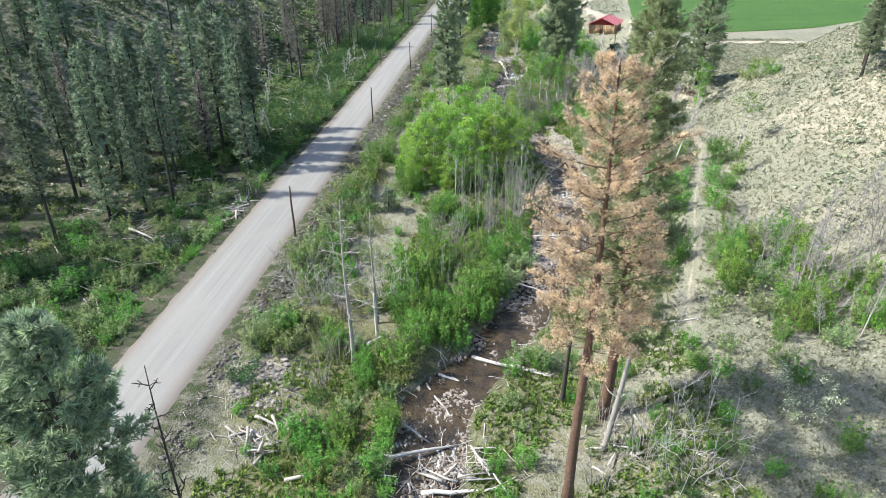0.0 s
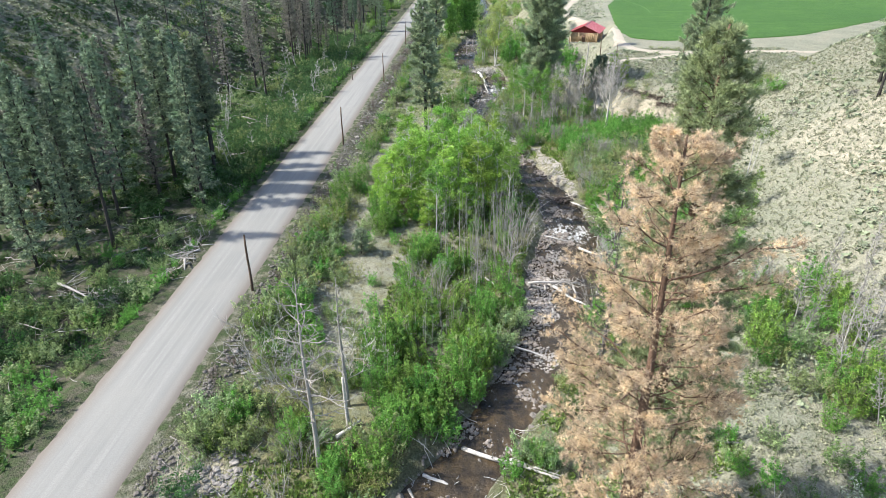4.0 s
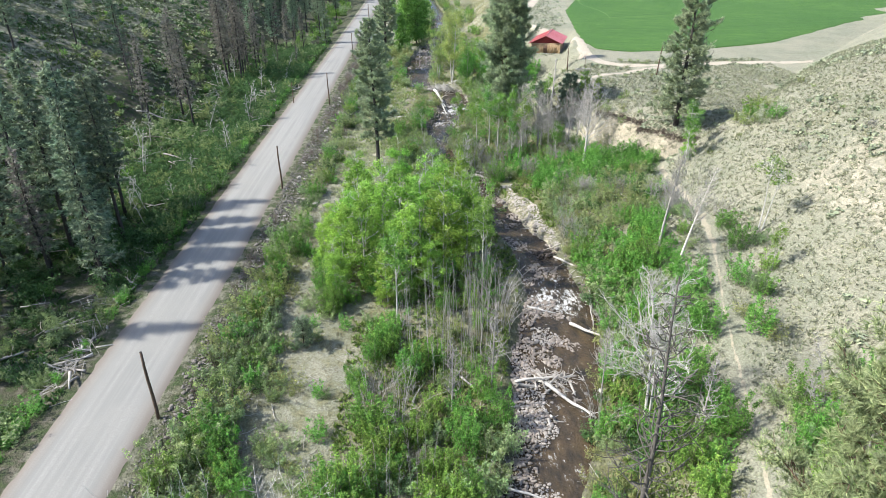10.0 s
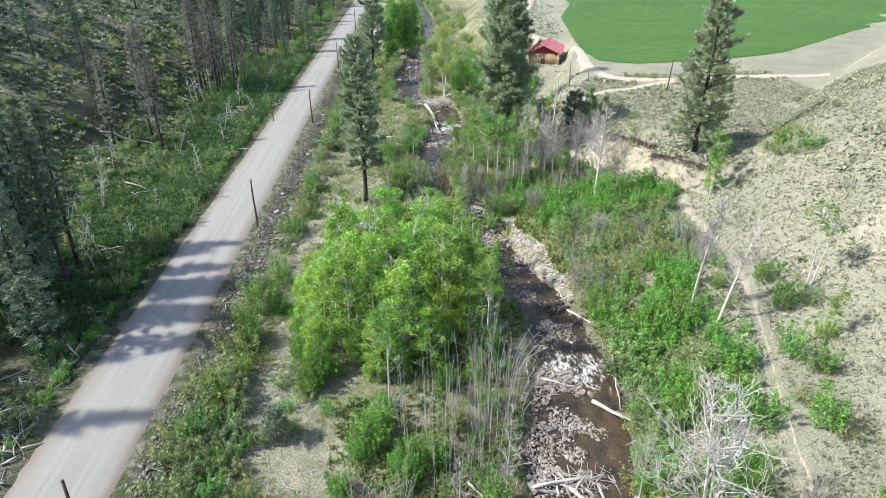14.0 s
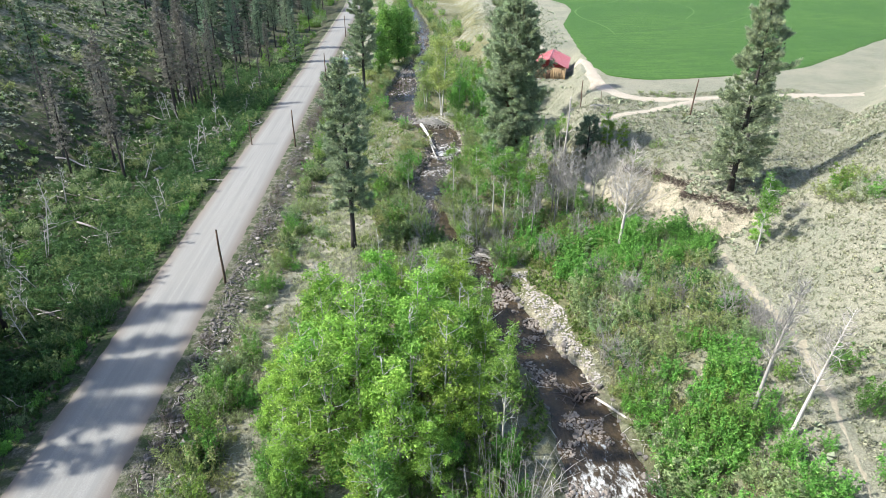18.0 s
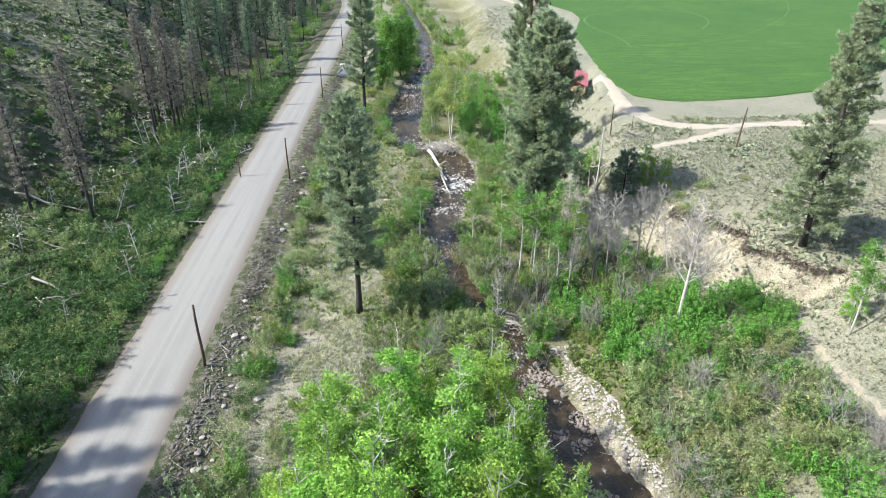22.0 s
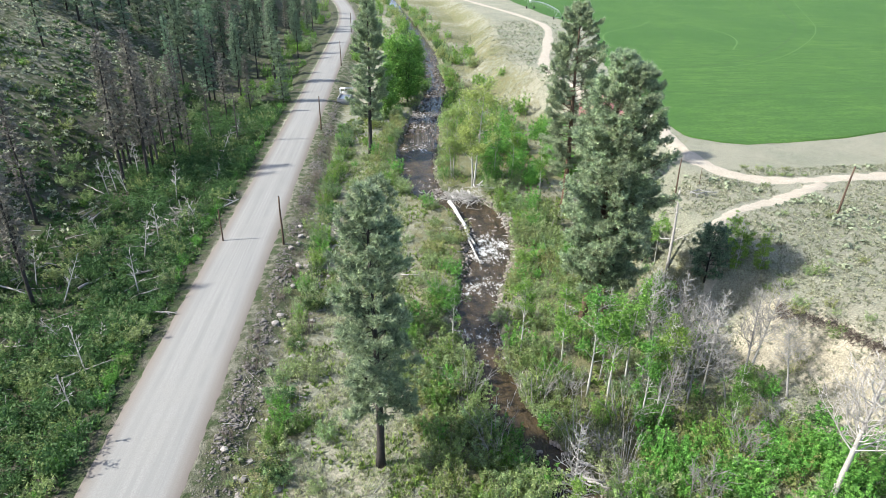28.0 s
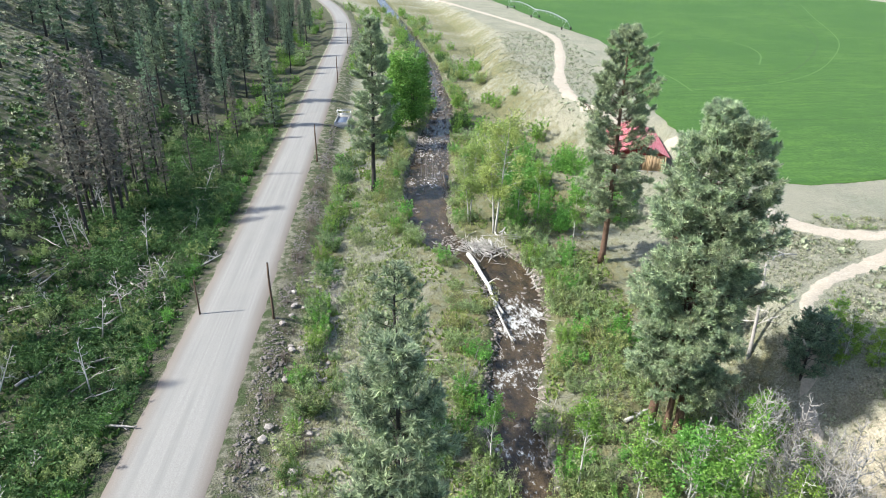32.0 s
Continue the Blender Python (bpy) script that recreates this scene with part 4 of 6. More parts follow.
put(snag("broken_snag", "bleached white broken trunk leaning over brush", 9.5, 56, branches=6, reach=1.3, start=0.3, fat=0.025, broken=True, lean=(0.1, 0.06)), 13.4, 35.3)
put(snag("dead_tree", "broad bleached dead cottonwood below the cut bank", 14.5, 57, M_DEADWOOD, 52, 3.4, 0.36, fat=0.014, lift=0.22, depth=2, kids=4, twig=0.008, lean=(0.05, 0.0)), 32.7, 115.3)
put(broadleaf("dead_tree", "bleached white dead tree with wide crooked limbs", "dead tree", 13.4, 58, M_DEADWOOD_PALE, M_WILLOW, 5.0, 2, 0.2, 0, 0.3, twig_depth=2), 22.3, 65)
put(snag("dead_tree", "leaning grey dead tree with fine twigs on top", 12.8, 59, M_TWIG, branches=90, reach=1.5, start=0.42, lean=(0.12, 0.02), lift=0.35, twig=0.009), 32.7, 87.5)
put(snag("dead_tree", "leaning grey dead tree with fine twigs on top", 11, 64, branches=50, reach=1.6, start=0.4, lean=(0.3, 0.1), lift=0.2, twig=0.009), 33.8, 84.5)
put(snag("dead_conifer", "tall dark dead conifer with many bare grey twigs", 23.2, 60, M_DARKTWIG, 80, 3.2, 0.16, fat=0.0085, twig=0.013), 15.2, 51.6)
put(broadleaf("leaning_birch", "twin white trunks leaning with a small leafy top", "broadleaf tree", 8.2, 61, M_DEADWOOD_PALE, M_SHRUB, 1.9, 2, 0.17, 900, 0.68, "", 0.3), 44, 86, 30, 1.0, 0.0, (0, 9))
bleached = put(shrub("dead_bush", "spreading bleached dead bush with tangled limbs", 6.8, 4.2, 63, M_WILLOW, M_DEADWOOD_PALE, 9, 0, twigs=2, category="bush", kids=4), 17.8, 31.6)
put(shrub("dead_bush", "spreading pale grey dead bush on the bank", 6.6, 3.6, 65, M_WILLOW, M_DEADWOOD, 12, 0, twigs=2, category="bush", kids=4), 31.1, 137)
sn = snag("dead_tree", "slender grey dead tree with upright twigs", 11.5, 66, M_TWIG, 34, 1.7, 0.3, fat=0.007, lift=0.2, group="slender dead trees")
put(sn, 29, 128.1)
rng = np.random.default_rng(66)
for x, y, s in ((31, 129, 0.95), (27.5, 131, 0.9), (33, 131.5, 0.85), (30, 133, 1.0), (22.8, 133.5, 0.9), (35.5, 49.2, 0.75), (38.5, 49, 0.66), (36.8, 52, 0.7), (40, 54, 0.65), (42, 51, 0.6), (34, 56, 0.62), (41, 58, 0.6), (44, 55, 0.6),
                (15.2, 120.5, 0.8), (10, 70.5, 0.85), (6, 68, 0.7), (24.5, 61, 0.8), (27, 70, 0.6), (19.8, 49, 0.8), (21, 44, 0.6)):
    again(sn, x, y, rng.uniform(0, 360), s)

sn2 = snag("dead_tree", "white-stemmed dead tree with a fuzzy grey twig crown", 10.5, 67, M_TWIG, 44, 2.2, 0.42, fat=0.009, lift=0.26, depth=2, kids=3, twig=0.007, group="fuzzy dead trees")
put(sn2, 30.2, 130.5)
for x, y, s in ((34.5, 128.5, 1.0), (36.3, 130, 0.95), (27.6, 133.5, 1.1), (31.8, 126.6, 0.8), (25, 126, 0.8), (37.5, 126.5, 0.8), (20, 69.5, 0.7), (6.4, 113.5, 0.75)):
    again(sn2, x, y, rng.uniform(0, 360), s, tip=(rng.uniform(-5, 5), rng.uniform(-4, 12)))
pole_snag = snag("dead_sapling", "thin bleached dead sapling leaning in the brush", 6.0, 68, M_DEADWOOD_PALE, 9, 1.1, 0.35, fat=0.008, lift=0.2, twig=0.012, group="bleached saplings")
put(pole_snag, -26, 168)
for i in range(40):
    y = rng.uniform(110, 215)
    again(pole_snag, float(pole_x(y)) - rng.uniform(13, 34), y, rng.uniform(0, 360), rng.uniform(0.5, 1.15), tip=(rng.uniform(-22, 22), rng.uniform(-22, 22)))

put(snag("dead_tree", "crooked grey dead trunk on the terrace slope", 9.0, 69, M_DEADWOOD, 8, 1.4, 0.3, fat=0.016, lean=(0.12, 0.25), broken=True), 36.3, 146.7)

# bare thickets
th = [thicket("bare_thicket", "tall grey clump of dead saplings", 10.5, 71, 10, 2.1), thicket("bare_thicket", "tall grey clump of dead saplings", 8, 72, 9, 2.0),
      thicket("bare_thicket", "low arching grey leafless brush", 4.8, 73, 16, 1.1, arch=0.5), thicket("bare_thicket", "reddish brown leafless brush", 3.0, 74, 16, 0.8, M_BROWNTWIG, 0.25)]
for ob, (x, y) in zip(th, ((4.7, 75.7), (9.8, 76.4), (-1.1, 70.1), (-12.2, 66))):
    put(ob, x, y)
for kind, x, y, s in ((0, 7, 77.5, 1), (0, 9.6, 79.5, 0.95), (1, 6, 73, 1), (1, 8.2, 72.5, 0.9), (0, 3.5, 78.5, 0.8), (1, 11, 82.5, 1), (1, 11.6, 86, 0.95), (2, 13, 84, 1.4), (2, 12.6, 80, 1.3), (2, 1.5, 68, 1.1), (2, 0.2, 72, 1),
                      (2, 2.5, 71, 0.9), (0, 2.4, 110.4, 0.85), (1, 4.2, 111.5, 1), (1, 1.0, 112.5, 0.95), (0, 3.2, 113.6, 0.8), (1, 0, 60, 0.75), (1, 2.8, 61.5, 0.8), (1, -3.6, 56, 0.7), (2, -9.5, 46.5, 1), (2, -10.5, 43, 0.8),
                      (2, 18.6, 66, 1.0), (2, 24.2, 80.5, 0.8), (2, 23.5, 78, 0.9), (2, 27, 104, 0.9), (2, 25.6, 99.5, 0.9), (2, 17.6, 125.5, 1.1), (2, 20.5, 122.5, 1.1), (2, 10.4, 126, 1.2), (2, 9.4, 133, 1.0),
                      (3, -16.3, 63, 0.9), (3, -13.2, 79, 1), (3, -14.5, 58, 0.9), (3, -11, 92, 0.9), (3, -13.4, 71, 1.1), (3, -5.6, 145, 1), (3, 22.6, 165, 0.9), (2, 22.5, 127.5, 1.2), (2, 16, 132, 1.1), (1, 31.5, 214, 1), (1, 33, 210, 0.9),
                      (2, 9.3, 150, 0.9), (2, 14, 38, 1.0), (2, 16, 34.5, 1.2), (2, 12.4, 32.5, 1.0), (3, -10.6, 53.8, 1.2), (3, -12, 51, 1.0), (1, 14.6, 207, 0.9), (2, 40, 96, 1.1), (2, 42.5, 92.5, 0.9), (1, 44.3, 101, 0.7)):
    again(th[kind], x, y, rng.uniform(0, 360), s)

for i in range(46):
    y = rng.uniform(38, 215)
    again(th[3], float(pole_x(y)) + rng.uniform(0.7, 3.0), y, rng.uniform(0, 360), rng.uniform(0.35, 0.75))
for i in range(26):
    again(sn, rng.uniform(33, 47), rng.uniform(42, 63), rng.uniform(0, 360), rng.uniform(0.4, 0.62), tip=(rng.uniform(-10, 10), rng.uniform(0, 24)))

# broadleaf trees
asp = [broadleaf("cottonwood", "leafy bright green young cottonwood in the grove", "broadleaf tree", 12.4, 21 + i, M_ASPENBARK, M_ASPEN, 3.0, 1 + i % 2, 0.2, 8200, 0.04, "grove trees", 0.33, full=58) for i in range(3)]
put(asp[0], -1.5, 90, 0), put(asp[1], 3.5, 88.5, 50, 0.95), put(asp[2], 8, 92, 90)
for i, (x, y, s) in enumerate(((-4, 92, 0.8), (-3, 96, 0.95), (1, 94, 1), (5.5, 93.5, 1), (9.5, 96, 0.92), (11.5, 100, 0.85), (-2, 100, 0.95), (2, 99, 1.02), (6.5, 98.5, 1.0), (-1, 104.5, 0.9), (3.5, 104, 0.95), (8, 103.5, 0.95), (11.5, 105.5, 0.8),
                             (-5, 98, 0.7), (-4.6, 87.6, 0.55), (1, 86, 0.6), (6.2, 87, 0.62), (10.8, 92, 0.72), (12.2, 96, 0.7), (5.5, 107.5, 0.72), (9.5, 108.5, 0.7), (-3.2, 108, 0.6), (-6, 94, 0.55), (13, 110, 0.5))):
    again(asp[i % 3], x, y, i * 67, s, tall=(1.0, 0.86, 1.08, 0.94)[i % 4])
thin = broadleaf("aspen", "slender aspen with a bare white trunk and light leaves", "broadleaf tree", 11.5, 27, M_ASPENBARK, M_SHRUB, 2.0, 1, 0.19, 2400, 0.32, "slender aspens", 0.32)
put(thin, 20.7, 131.5)
for i, (x, y, s) in enumerate(((23.9, 127.1, 0.8), (22, 130, 0.95), (24.6, 131.8, 1.0), (26, 128, 0.9), (19, 134.5, 0.85), (28.2, 134.8, 0.9), (12.2, 89, 0.9), (13.5, 93.5, 0.85), (12.8, 101, 0.8), (45.6, 108, 0.8), (47.5, 110.5, 0.6), (1.9, 82, 0.95),
                             (34.5, 155, 0.6), (36.5, 150, 0.6), (31, 124.5, 0.6), (13.6, 116, 0.7), (16, 138, 0.8), (9.5, 141, 0.65), (41.5, 79.5, 0.45), (30, 176, 0.7), (28.5, 187, 0.8), (25, 186, 0.7))):
    again(thin, x, y, i * 71, s)
again(asp[1], 46.2, 109, 40, 0.42, tip=(0, 10))
for x, y, size in ((41.4, 141.8, 0.45), (43.6, 140.8, 0.38), (42.0, 144.4, 0.33)):
    again(asp[2], x, y, x * 50, size)
cot = put(broadleaf("cottonwood", "tall pale cottonwood just coming into leaf", "broadleaf tree", 18, 28, M_ASPENBARK, M_PALELEAF, 4.0, 2, 0.24, 8000, 0.22, "", 0.5, twig_depth=1), 20.4, 182.8, 10)
again(cot, 17.6, 186.5, 90, 0.75)
dk = put(broadleaf("cottonwood", "full dark green cottonwood by the creek", "broadleaf tree", 16, 29, M_BARK_DARK, M_SHRUB, 3.0, 2, 0.36, 7000, 0.06, "", 0.55, full=110), 15.4, 236, 10)
again(dk, 12.2, 233, 90, 1.05)
again(dk, 9.5, 224, 150, 0.8)
again(dk, 17.8, 241, 200, 0.95)

# forest on the west side
f_kinds = [fir("conifer", "dark narrow conifer on the forest slope", 20, 31, 0.12, 2.1, group="forest conifers"),
           fir("conifer", "dark conifer with a bare charred lower trunk", 22, 32, 0.36, 2.3, group="forest conifers"),
           fir("conifer", "thin scorched conifer with sparse grey needles", 20, 33, 0.25, 1.9, M_GREYNEEDLE, 0.6, group="forest conifers"),
           fir("conifer", "dense green conifer with a full crown", 17, 34, 0.06, 2.5, density=1.15, group="forest conifers")]
burnt = snag("burnt_tree", "tall charred dead conifer with bare twigs", 18, 35, M_DARKTWIG, 60, 1.5, 0.15, fat=0.009, group="burnt trees", lift=-0.05, kids=3)
spots = [(-43, 79.7, 16), (-40, 82.5, 21), (-31.5, 93, 23), (-47.4, 78, 18), (-56, 84.6, 21), (-39, 96, 17), (-33.8, 97, 22), (-45, 98, 16), (-40.2, 98.4, 26), (-39, 102, 24),
         (-35.5, 103, 24), (-37, 107, 22), (-33, 104, 21), (-43, 91, 22), (-47, 88, 20), (-51, 96, 22), (-48, 102, 23), (-53, 104, 21), (-44, 107, 22), (-41, 112, 23), (-36, 113, 20), (-60, 95, 20), (-57, 110, 22), (-62, 104, 19)]
for i, (x, y, h) in enumerate(spots):
    again(f_kinds[(0, 1, 0, 3, 1, 2, 0, 3)[i % 8]], x, y, i * 77, h / (17.5 if i % 8 in (3, 7) else 20.5))
far_spots = [(-20.5, 207, 15), (-30.7, 200.4, 15), (-34, 205.8, 15), (-49, 163, 19), (-41, 163.5, 19), (-36.8, 195, 19), (-36.6, 204, 17), (-33.3, 196, 18), (-36.4, 154.4, 19),
             (-35, 227, 18), (-36.4, 189.4, 23), (-33.2, 192.3, 23), (-33.3, 198.2, 21), (-37.7, 195.2, 20), (-39, 199, 20), (-35, 201.5, 20), (-28.4, 202, 10), (-31.5, 210, 16), (-26.5, 212, 15), (-38, 209, 18), (-46, 158, 17), (-52, 168, 18)]
for i, (x, y, h) in enumerate(far_spots):
    again(f_kinds[2] if i % 3 else burnt, x, y, i * 77, h / 19)
for k, (x, y) in zip(f_kinds + [burnt], ((-52, 92), (-50, 108), (-44, 175), (-58, 120), (-34, 207))):
    put(k, x, y)
again(f_kinds[3], -13.9, 235, 0, 0.85)
rng = np.random.default_rng(6)
n = 0
while n < 235:
    y = rng.uniform(60, 400)
    x = float(pole_x(y)) - (rng.uniform(26, 105) if y < 215 else rng.uniform(15, 90))
    u = x - float(pole_x(y))
    if 118 < y < 225 and u > -40:
        continue
    if 120 < y < 250 and -85 < u < -34 and rng.random() < (0.86 if y > 165 else 0.7):
        continue
    if y < 110 and u < -60 and rng.random() < 0.5:
        continue
    again(f_kinds[rng.choice([0, 0, 1, 2, 3, 3]) if y > 220 else rng.choice([0, 0, 1, 1, 2])], x, y, rng.uniform(0, 360), rng.uniform(0.65, 1.15))
    n += 1

# ---- shrubs ----
s_kinds = [shrub("shrub", "bright green leafy creekside shrub", 2.7, 1.8, 41, M_SHRUB, count=2200, leaf_size=0.125, stems=15, lean=0.22, fluff=0.12, group="creekside shrubs"),
           shrub("shrub", "bright green leafy creekside shrub", 3.7, 2.0, 42, M_SHRUB, count=2700, leaf_size=0.125, stems=18, group="creekside shrubs", lean=0.18, fluff=0.11),
           shrub("willow_bush", "grey green willow bush with fine leaves", 2.5, 1.8, 43, M_GREYWILLOW, M_TWIG, 14, 1600, 0.14, group="willow bushes", lean=0.55, fluff=0.17),
           shrub("willow_bush", "olive green willow bush with fine twigs", 3.0, 1.9, 44, M_WILLOW, M_TWIG, 14, 1100, 0.14, group="willow bushes", lean=0.5, fluff=0.16),
           shrub("bare_bush", "leafless grey bush of thin twigs", 3.0, 1.8, 45, M_WILLOW, M_TWIG, 9, 0, group="bare bushes", category="bush", twigs=2),
           shrub("brush_clump", "dull dark green brush half in leaf", 2.8, 1.9, 46, M_DULL, M_TWIG, 12, 1000, 0.17, group="brush clumps", lean=0.4),
           shrub("brush_clump", "feathery green brush among fallen logs, toned dark for shade", 2.3, 2.0, 48, M_BRUSH, M_TWIG, 16, 1500, 0.15, group="brush clumps", lean=0.5, fluff=0.17)]
for i, k in enumerate(s_kinds):
    put(k, (2, 6, 28, 31, 26, 9, -24)[i], (57, 60, 100, 103, 97, 128, 120)[i])

TRAIL_XY, TRACK_XY, FORK_XY = (np.array(v, float) for v in (TRAIL, TRACK, FORK))


JOINED = {}


def join_shrub(kind, m):
    """Adds a shrub's leaves and twigs to the one mesh of all far undergrowth of its kind."""
    lot = JOINED.setdefault(kind, [])
    lot.append(m)


def scatter(count, x_range, y_range, kinds, sizes, seed, by_road=False, gap=0.4, tall=1.0, joined=False, by_creek=False):
    """Random copies of the given kinds of shrub; x_range is from the pole line if by_road."""
    r = np.random.default_rng(seed)
    made = tries = 0
    while made < count and tries < count * 30:
        tries += 1
        x, y = r.uniform(*x_range), r.uniform(*y_range)
        if by_road:
            x += float(pole_x(y))
        if by_creek:
            x += float(np.interp(y, CREEK[:, 1], CREEK[:, 0]))
        u = x - float(pole_x(y))
        if -10.6 < u < 1.6 or float(dist_line(x, y, CREEK)[0]) < float(creek_half(y)) + gap:
            continue
        if min(float(dist_line(x, y, v)[0]) for v in (TRAIL_XY, TRACK_XY, FORK_XY)) < 1.6:
            continue
        if math.hypot(x - 17.5, y - 170) < 5.5 or math.hypot(x - 17.5, y - 178) < 5.5:
            continue
        if 20 < x < 25.5 and 97 < y < 117:
            continue
        kind, turn, size, high = r.choice(kinds), r.uniform(0, 360), r.uniform(*sizes), tall * r.uniform(0.85, 1.2)
        if joined:
            join_shrub((int(kind), joined), pose(x, y, gz(x, y), 0, 0, turn) @ Matrix.Diagonal((size, size, size * high, 1)))
        else:
            again(s_kinds[kind], x, y, turn, size, tall=high)
        made += 1


# willow row between the road bank and the old lane
rng = np.random.default_rng(88)
for i in range(44):
    y = 104 + 2.55 * i + rng.uniform(-0.7, 0.7)
    again(s_kinds[(2, 2, 3, 6, 2, 0)[i % 6]], float(pole_x(y)) + 5.0 + rng.normal(scale=0.5), y, rng.uniform(0, 360), rng.uniform(0.7, 1.15))
scatter(30, (-13, -3), (47, 66), (2, 6, 0, 3, 1), (0.55, 1.05), 153)
for x, y, s in ((-14.0, 57.2, 0.85), (-11.8, 54.6, 0.7), (-6.5, 57.5, 0.7)):
    again(bleached, x, y, rng.uniform(0, 360), s)
scatter(72, (-4.5, 11.5), (45, 68), (0, 1, 1, 0, 2), (0.85, 1.4), 101)
scatter(30, (-6, 13), (84, 90), (1, 0, 1), (0.7, 1.2), 151)
scatter(14, (-7, -4), (86, 108), (1, 0, 2), (0.7, 1.1), 152)
scatter(14, (4, 12), (66, 82), (0, 1, 5), (0.7, 1.1), 102)
scatter(22, (-13, -3), (33, 58), (0, 2, 3, 1), (0.55, 1.0), 103)
scatter(26, (4.5, 10), (48, 86), (2, 2, 0, 3, 5), (0.4, 0.85), 104, True)
scatter(14, (-2.5, 4), (70, 82), (0, 1, 0), (0.7, 1.15), 105)
scatter(6, (-11, -4), (60, 84), (2, 5), (0.25, 0.5), 106)
scatter(36, (21, 33), (56, 94), (0, 1, 1, 0, 2), (0.8, 1.35), 107, gap=1.2)
scatter(34, (27, 40), (42, 64), (1, 0, 1, 2), (0.8, 1.4), 108)
scatter(10, (37, 43), (72, 96), (0, 2, 1), (0.8, 1.25), 109)
scatter(42, (24, 40), (94, 112), (2, 3, 2, 3, 5, 4), (0.65, 1.1), 110, gap=1.0)
scatter(50, (26, 46), (108, 120), (1, 0, 1, 6, 2), (0.65, 1.1), 111, joined="thick")
scatter(42, (4, 16), (114, 146), (5, 5, 3, 2, 0), (0.7, 1.25), 112, gap=0.0)
scatter(46, (16, 35), (117, 141), (0, 1, 5, 3, 4, 2), (0.75, 1.3), 113, gap=0.3)
scatter(26, (6.0, 9.5), (84, 222), (2, 2, 0, 3), (0.45, 0.9), 114, True)
scatter(16, (3, 13), (147, 200), (2, 3), (0.3, 0.6), 115, joined="thick")
scatter(30, (20.5, 29), (140, 186), (2, 3, 2, 0, 5), (0.8, 1.4), 116)
scatter(44, (24, 44), (182, 214), (1, 0, 1), (1.0, 1.7), 117, joined="thick")
scatter(10, (30, 46), (150, 168), (0, 5, 2), (0.35, 0.75), 118)
scatter(150, (4, 42), (208, 430), (0, 1, 2, 5), (0.9, 1.6), 119, joined=True)
scatter(62, (-24, -11.5), (232, 420), (0, 1, 2), (0.9, 1.6), 120, True, joined=True)
scatter(70, (-16, -10.6), (60, 232), (6, 6, 2, 6, 6), (0.6, 1.15), 121, True)
scatter(130, (-32, -10.8), (28, 74), (6, 0, 2, 6, 5), (0.6, 1.25), 126, True, joined="thick")
scatter(40, (-23, -11), (30, 98), (6, 2, 0, 5), (0.5, 1.1), 130, True, joined="thick")
scatter(140, (-23, -11), (98, 232), (6, 6, 6, 5), (0.5, 1.1), 129, True, joined="thick")
scatter(110, (-38, -11), (30, 98), (6, 2, 6, 5, 2), (0.45, 1.0), 128, True, joined="thick")
scatter(380, (-38, -11), (98, 240), (6, 6, 6, 5, 2), (0.45, 1.0), 127, True, joined="thick")
scatter(110, (-60, -24), (55, 232), (0, 5, 5, 3, 2), (0.4, 0.9), 122, True, joined=True)
scatter(9, (20, 30), (26, 46), (0, 5, 2), (0.5, 0.9), 123, gap=1.5)
scatter(7, (53.5, 58), (105.5, 110.5), (0, 5), (0.8, 1.2), 124, tall=0.7)
scatter(14, (48, 66), (92, 125), (5, 4), (0.25, 0.5), 125, tall=0.7)
scatter(10, (38, 60), (128, 150), (5, 3), (0.3, 0.6), 126, tall=0.7)
scatter(9, (56, 66), (157, 166), (5,), (0.3, 0.5), 127, tall=0.6)
scatter(150, (-27, -10.8), (92, 226), (6,), (0.85, 1.5), 161, True, joined="thick")
scatter(60, (-19, -10.8), (88, 226), (6, 6, 6, 5), (0.8, 1.3), 162, True, joined="thick")
scatter(150, (-11.9, -10.6), (62, 232), (0, 0, 1), (0.28, 0.5), 163, True, joined="thick")
scatter(34, (2.4, 6.2), (48, 104), (2, 2, 3, 5, 0), (0.85, 1.35), 164, True)
scatter(40, (22, 36), (112, 124), (0, 1, 0), (0.8, 1.3), 165, gap=0.8, joined="thick")
scatter(20, (24, 36), (97, 112), (3, 2), (0.9, 1.3), 166, gap=1.2)
scatter(40, (25, 35), (70, 93), (0, 1, 2), (0.8, 1.35), 167, gap=0.8, joined="thick")
scatter(26, (1.8, 5.5), (62, 99), (2, 2, 0, 3), (1.0, 1.5), 168, True)
blossom = shrub("blossom_bush", "green bush covered in white blossom", 4.6, 2.6, 47, M_BLOSSOM, M_TWIG, 12, 1500, 0.16, lean=0.5)
put(blossom, 27.4, 34.8)
again(blossom, 5.4, 157, 90, 0.45)
again(blossom, 40.6, 104, 90, 0.4)
for x, y, size in ((54.5, 109, 0.5), (56, 107.5, 0.6), (57.5, 106, 0.55), (55.3, 106, 0.5)):
    again(blossom, x, y, x * 40, size)

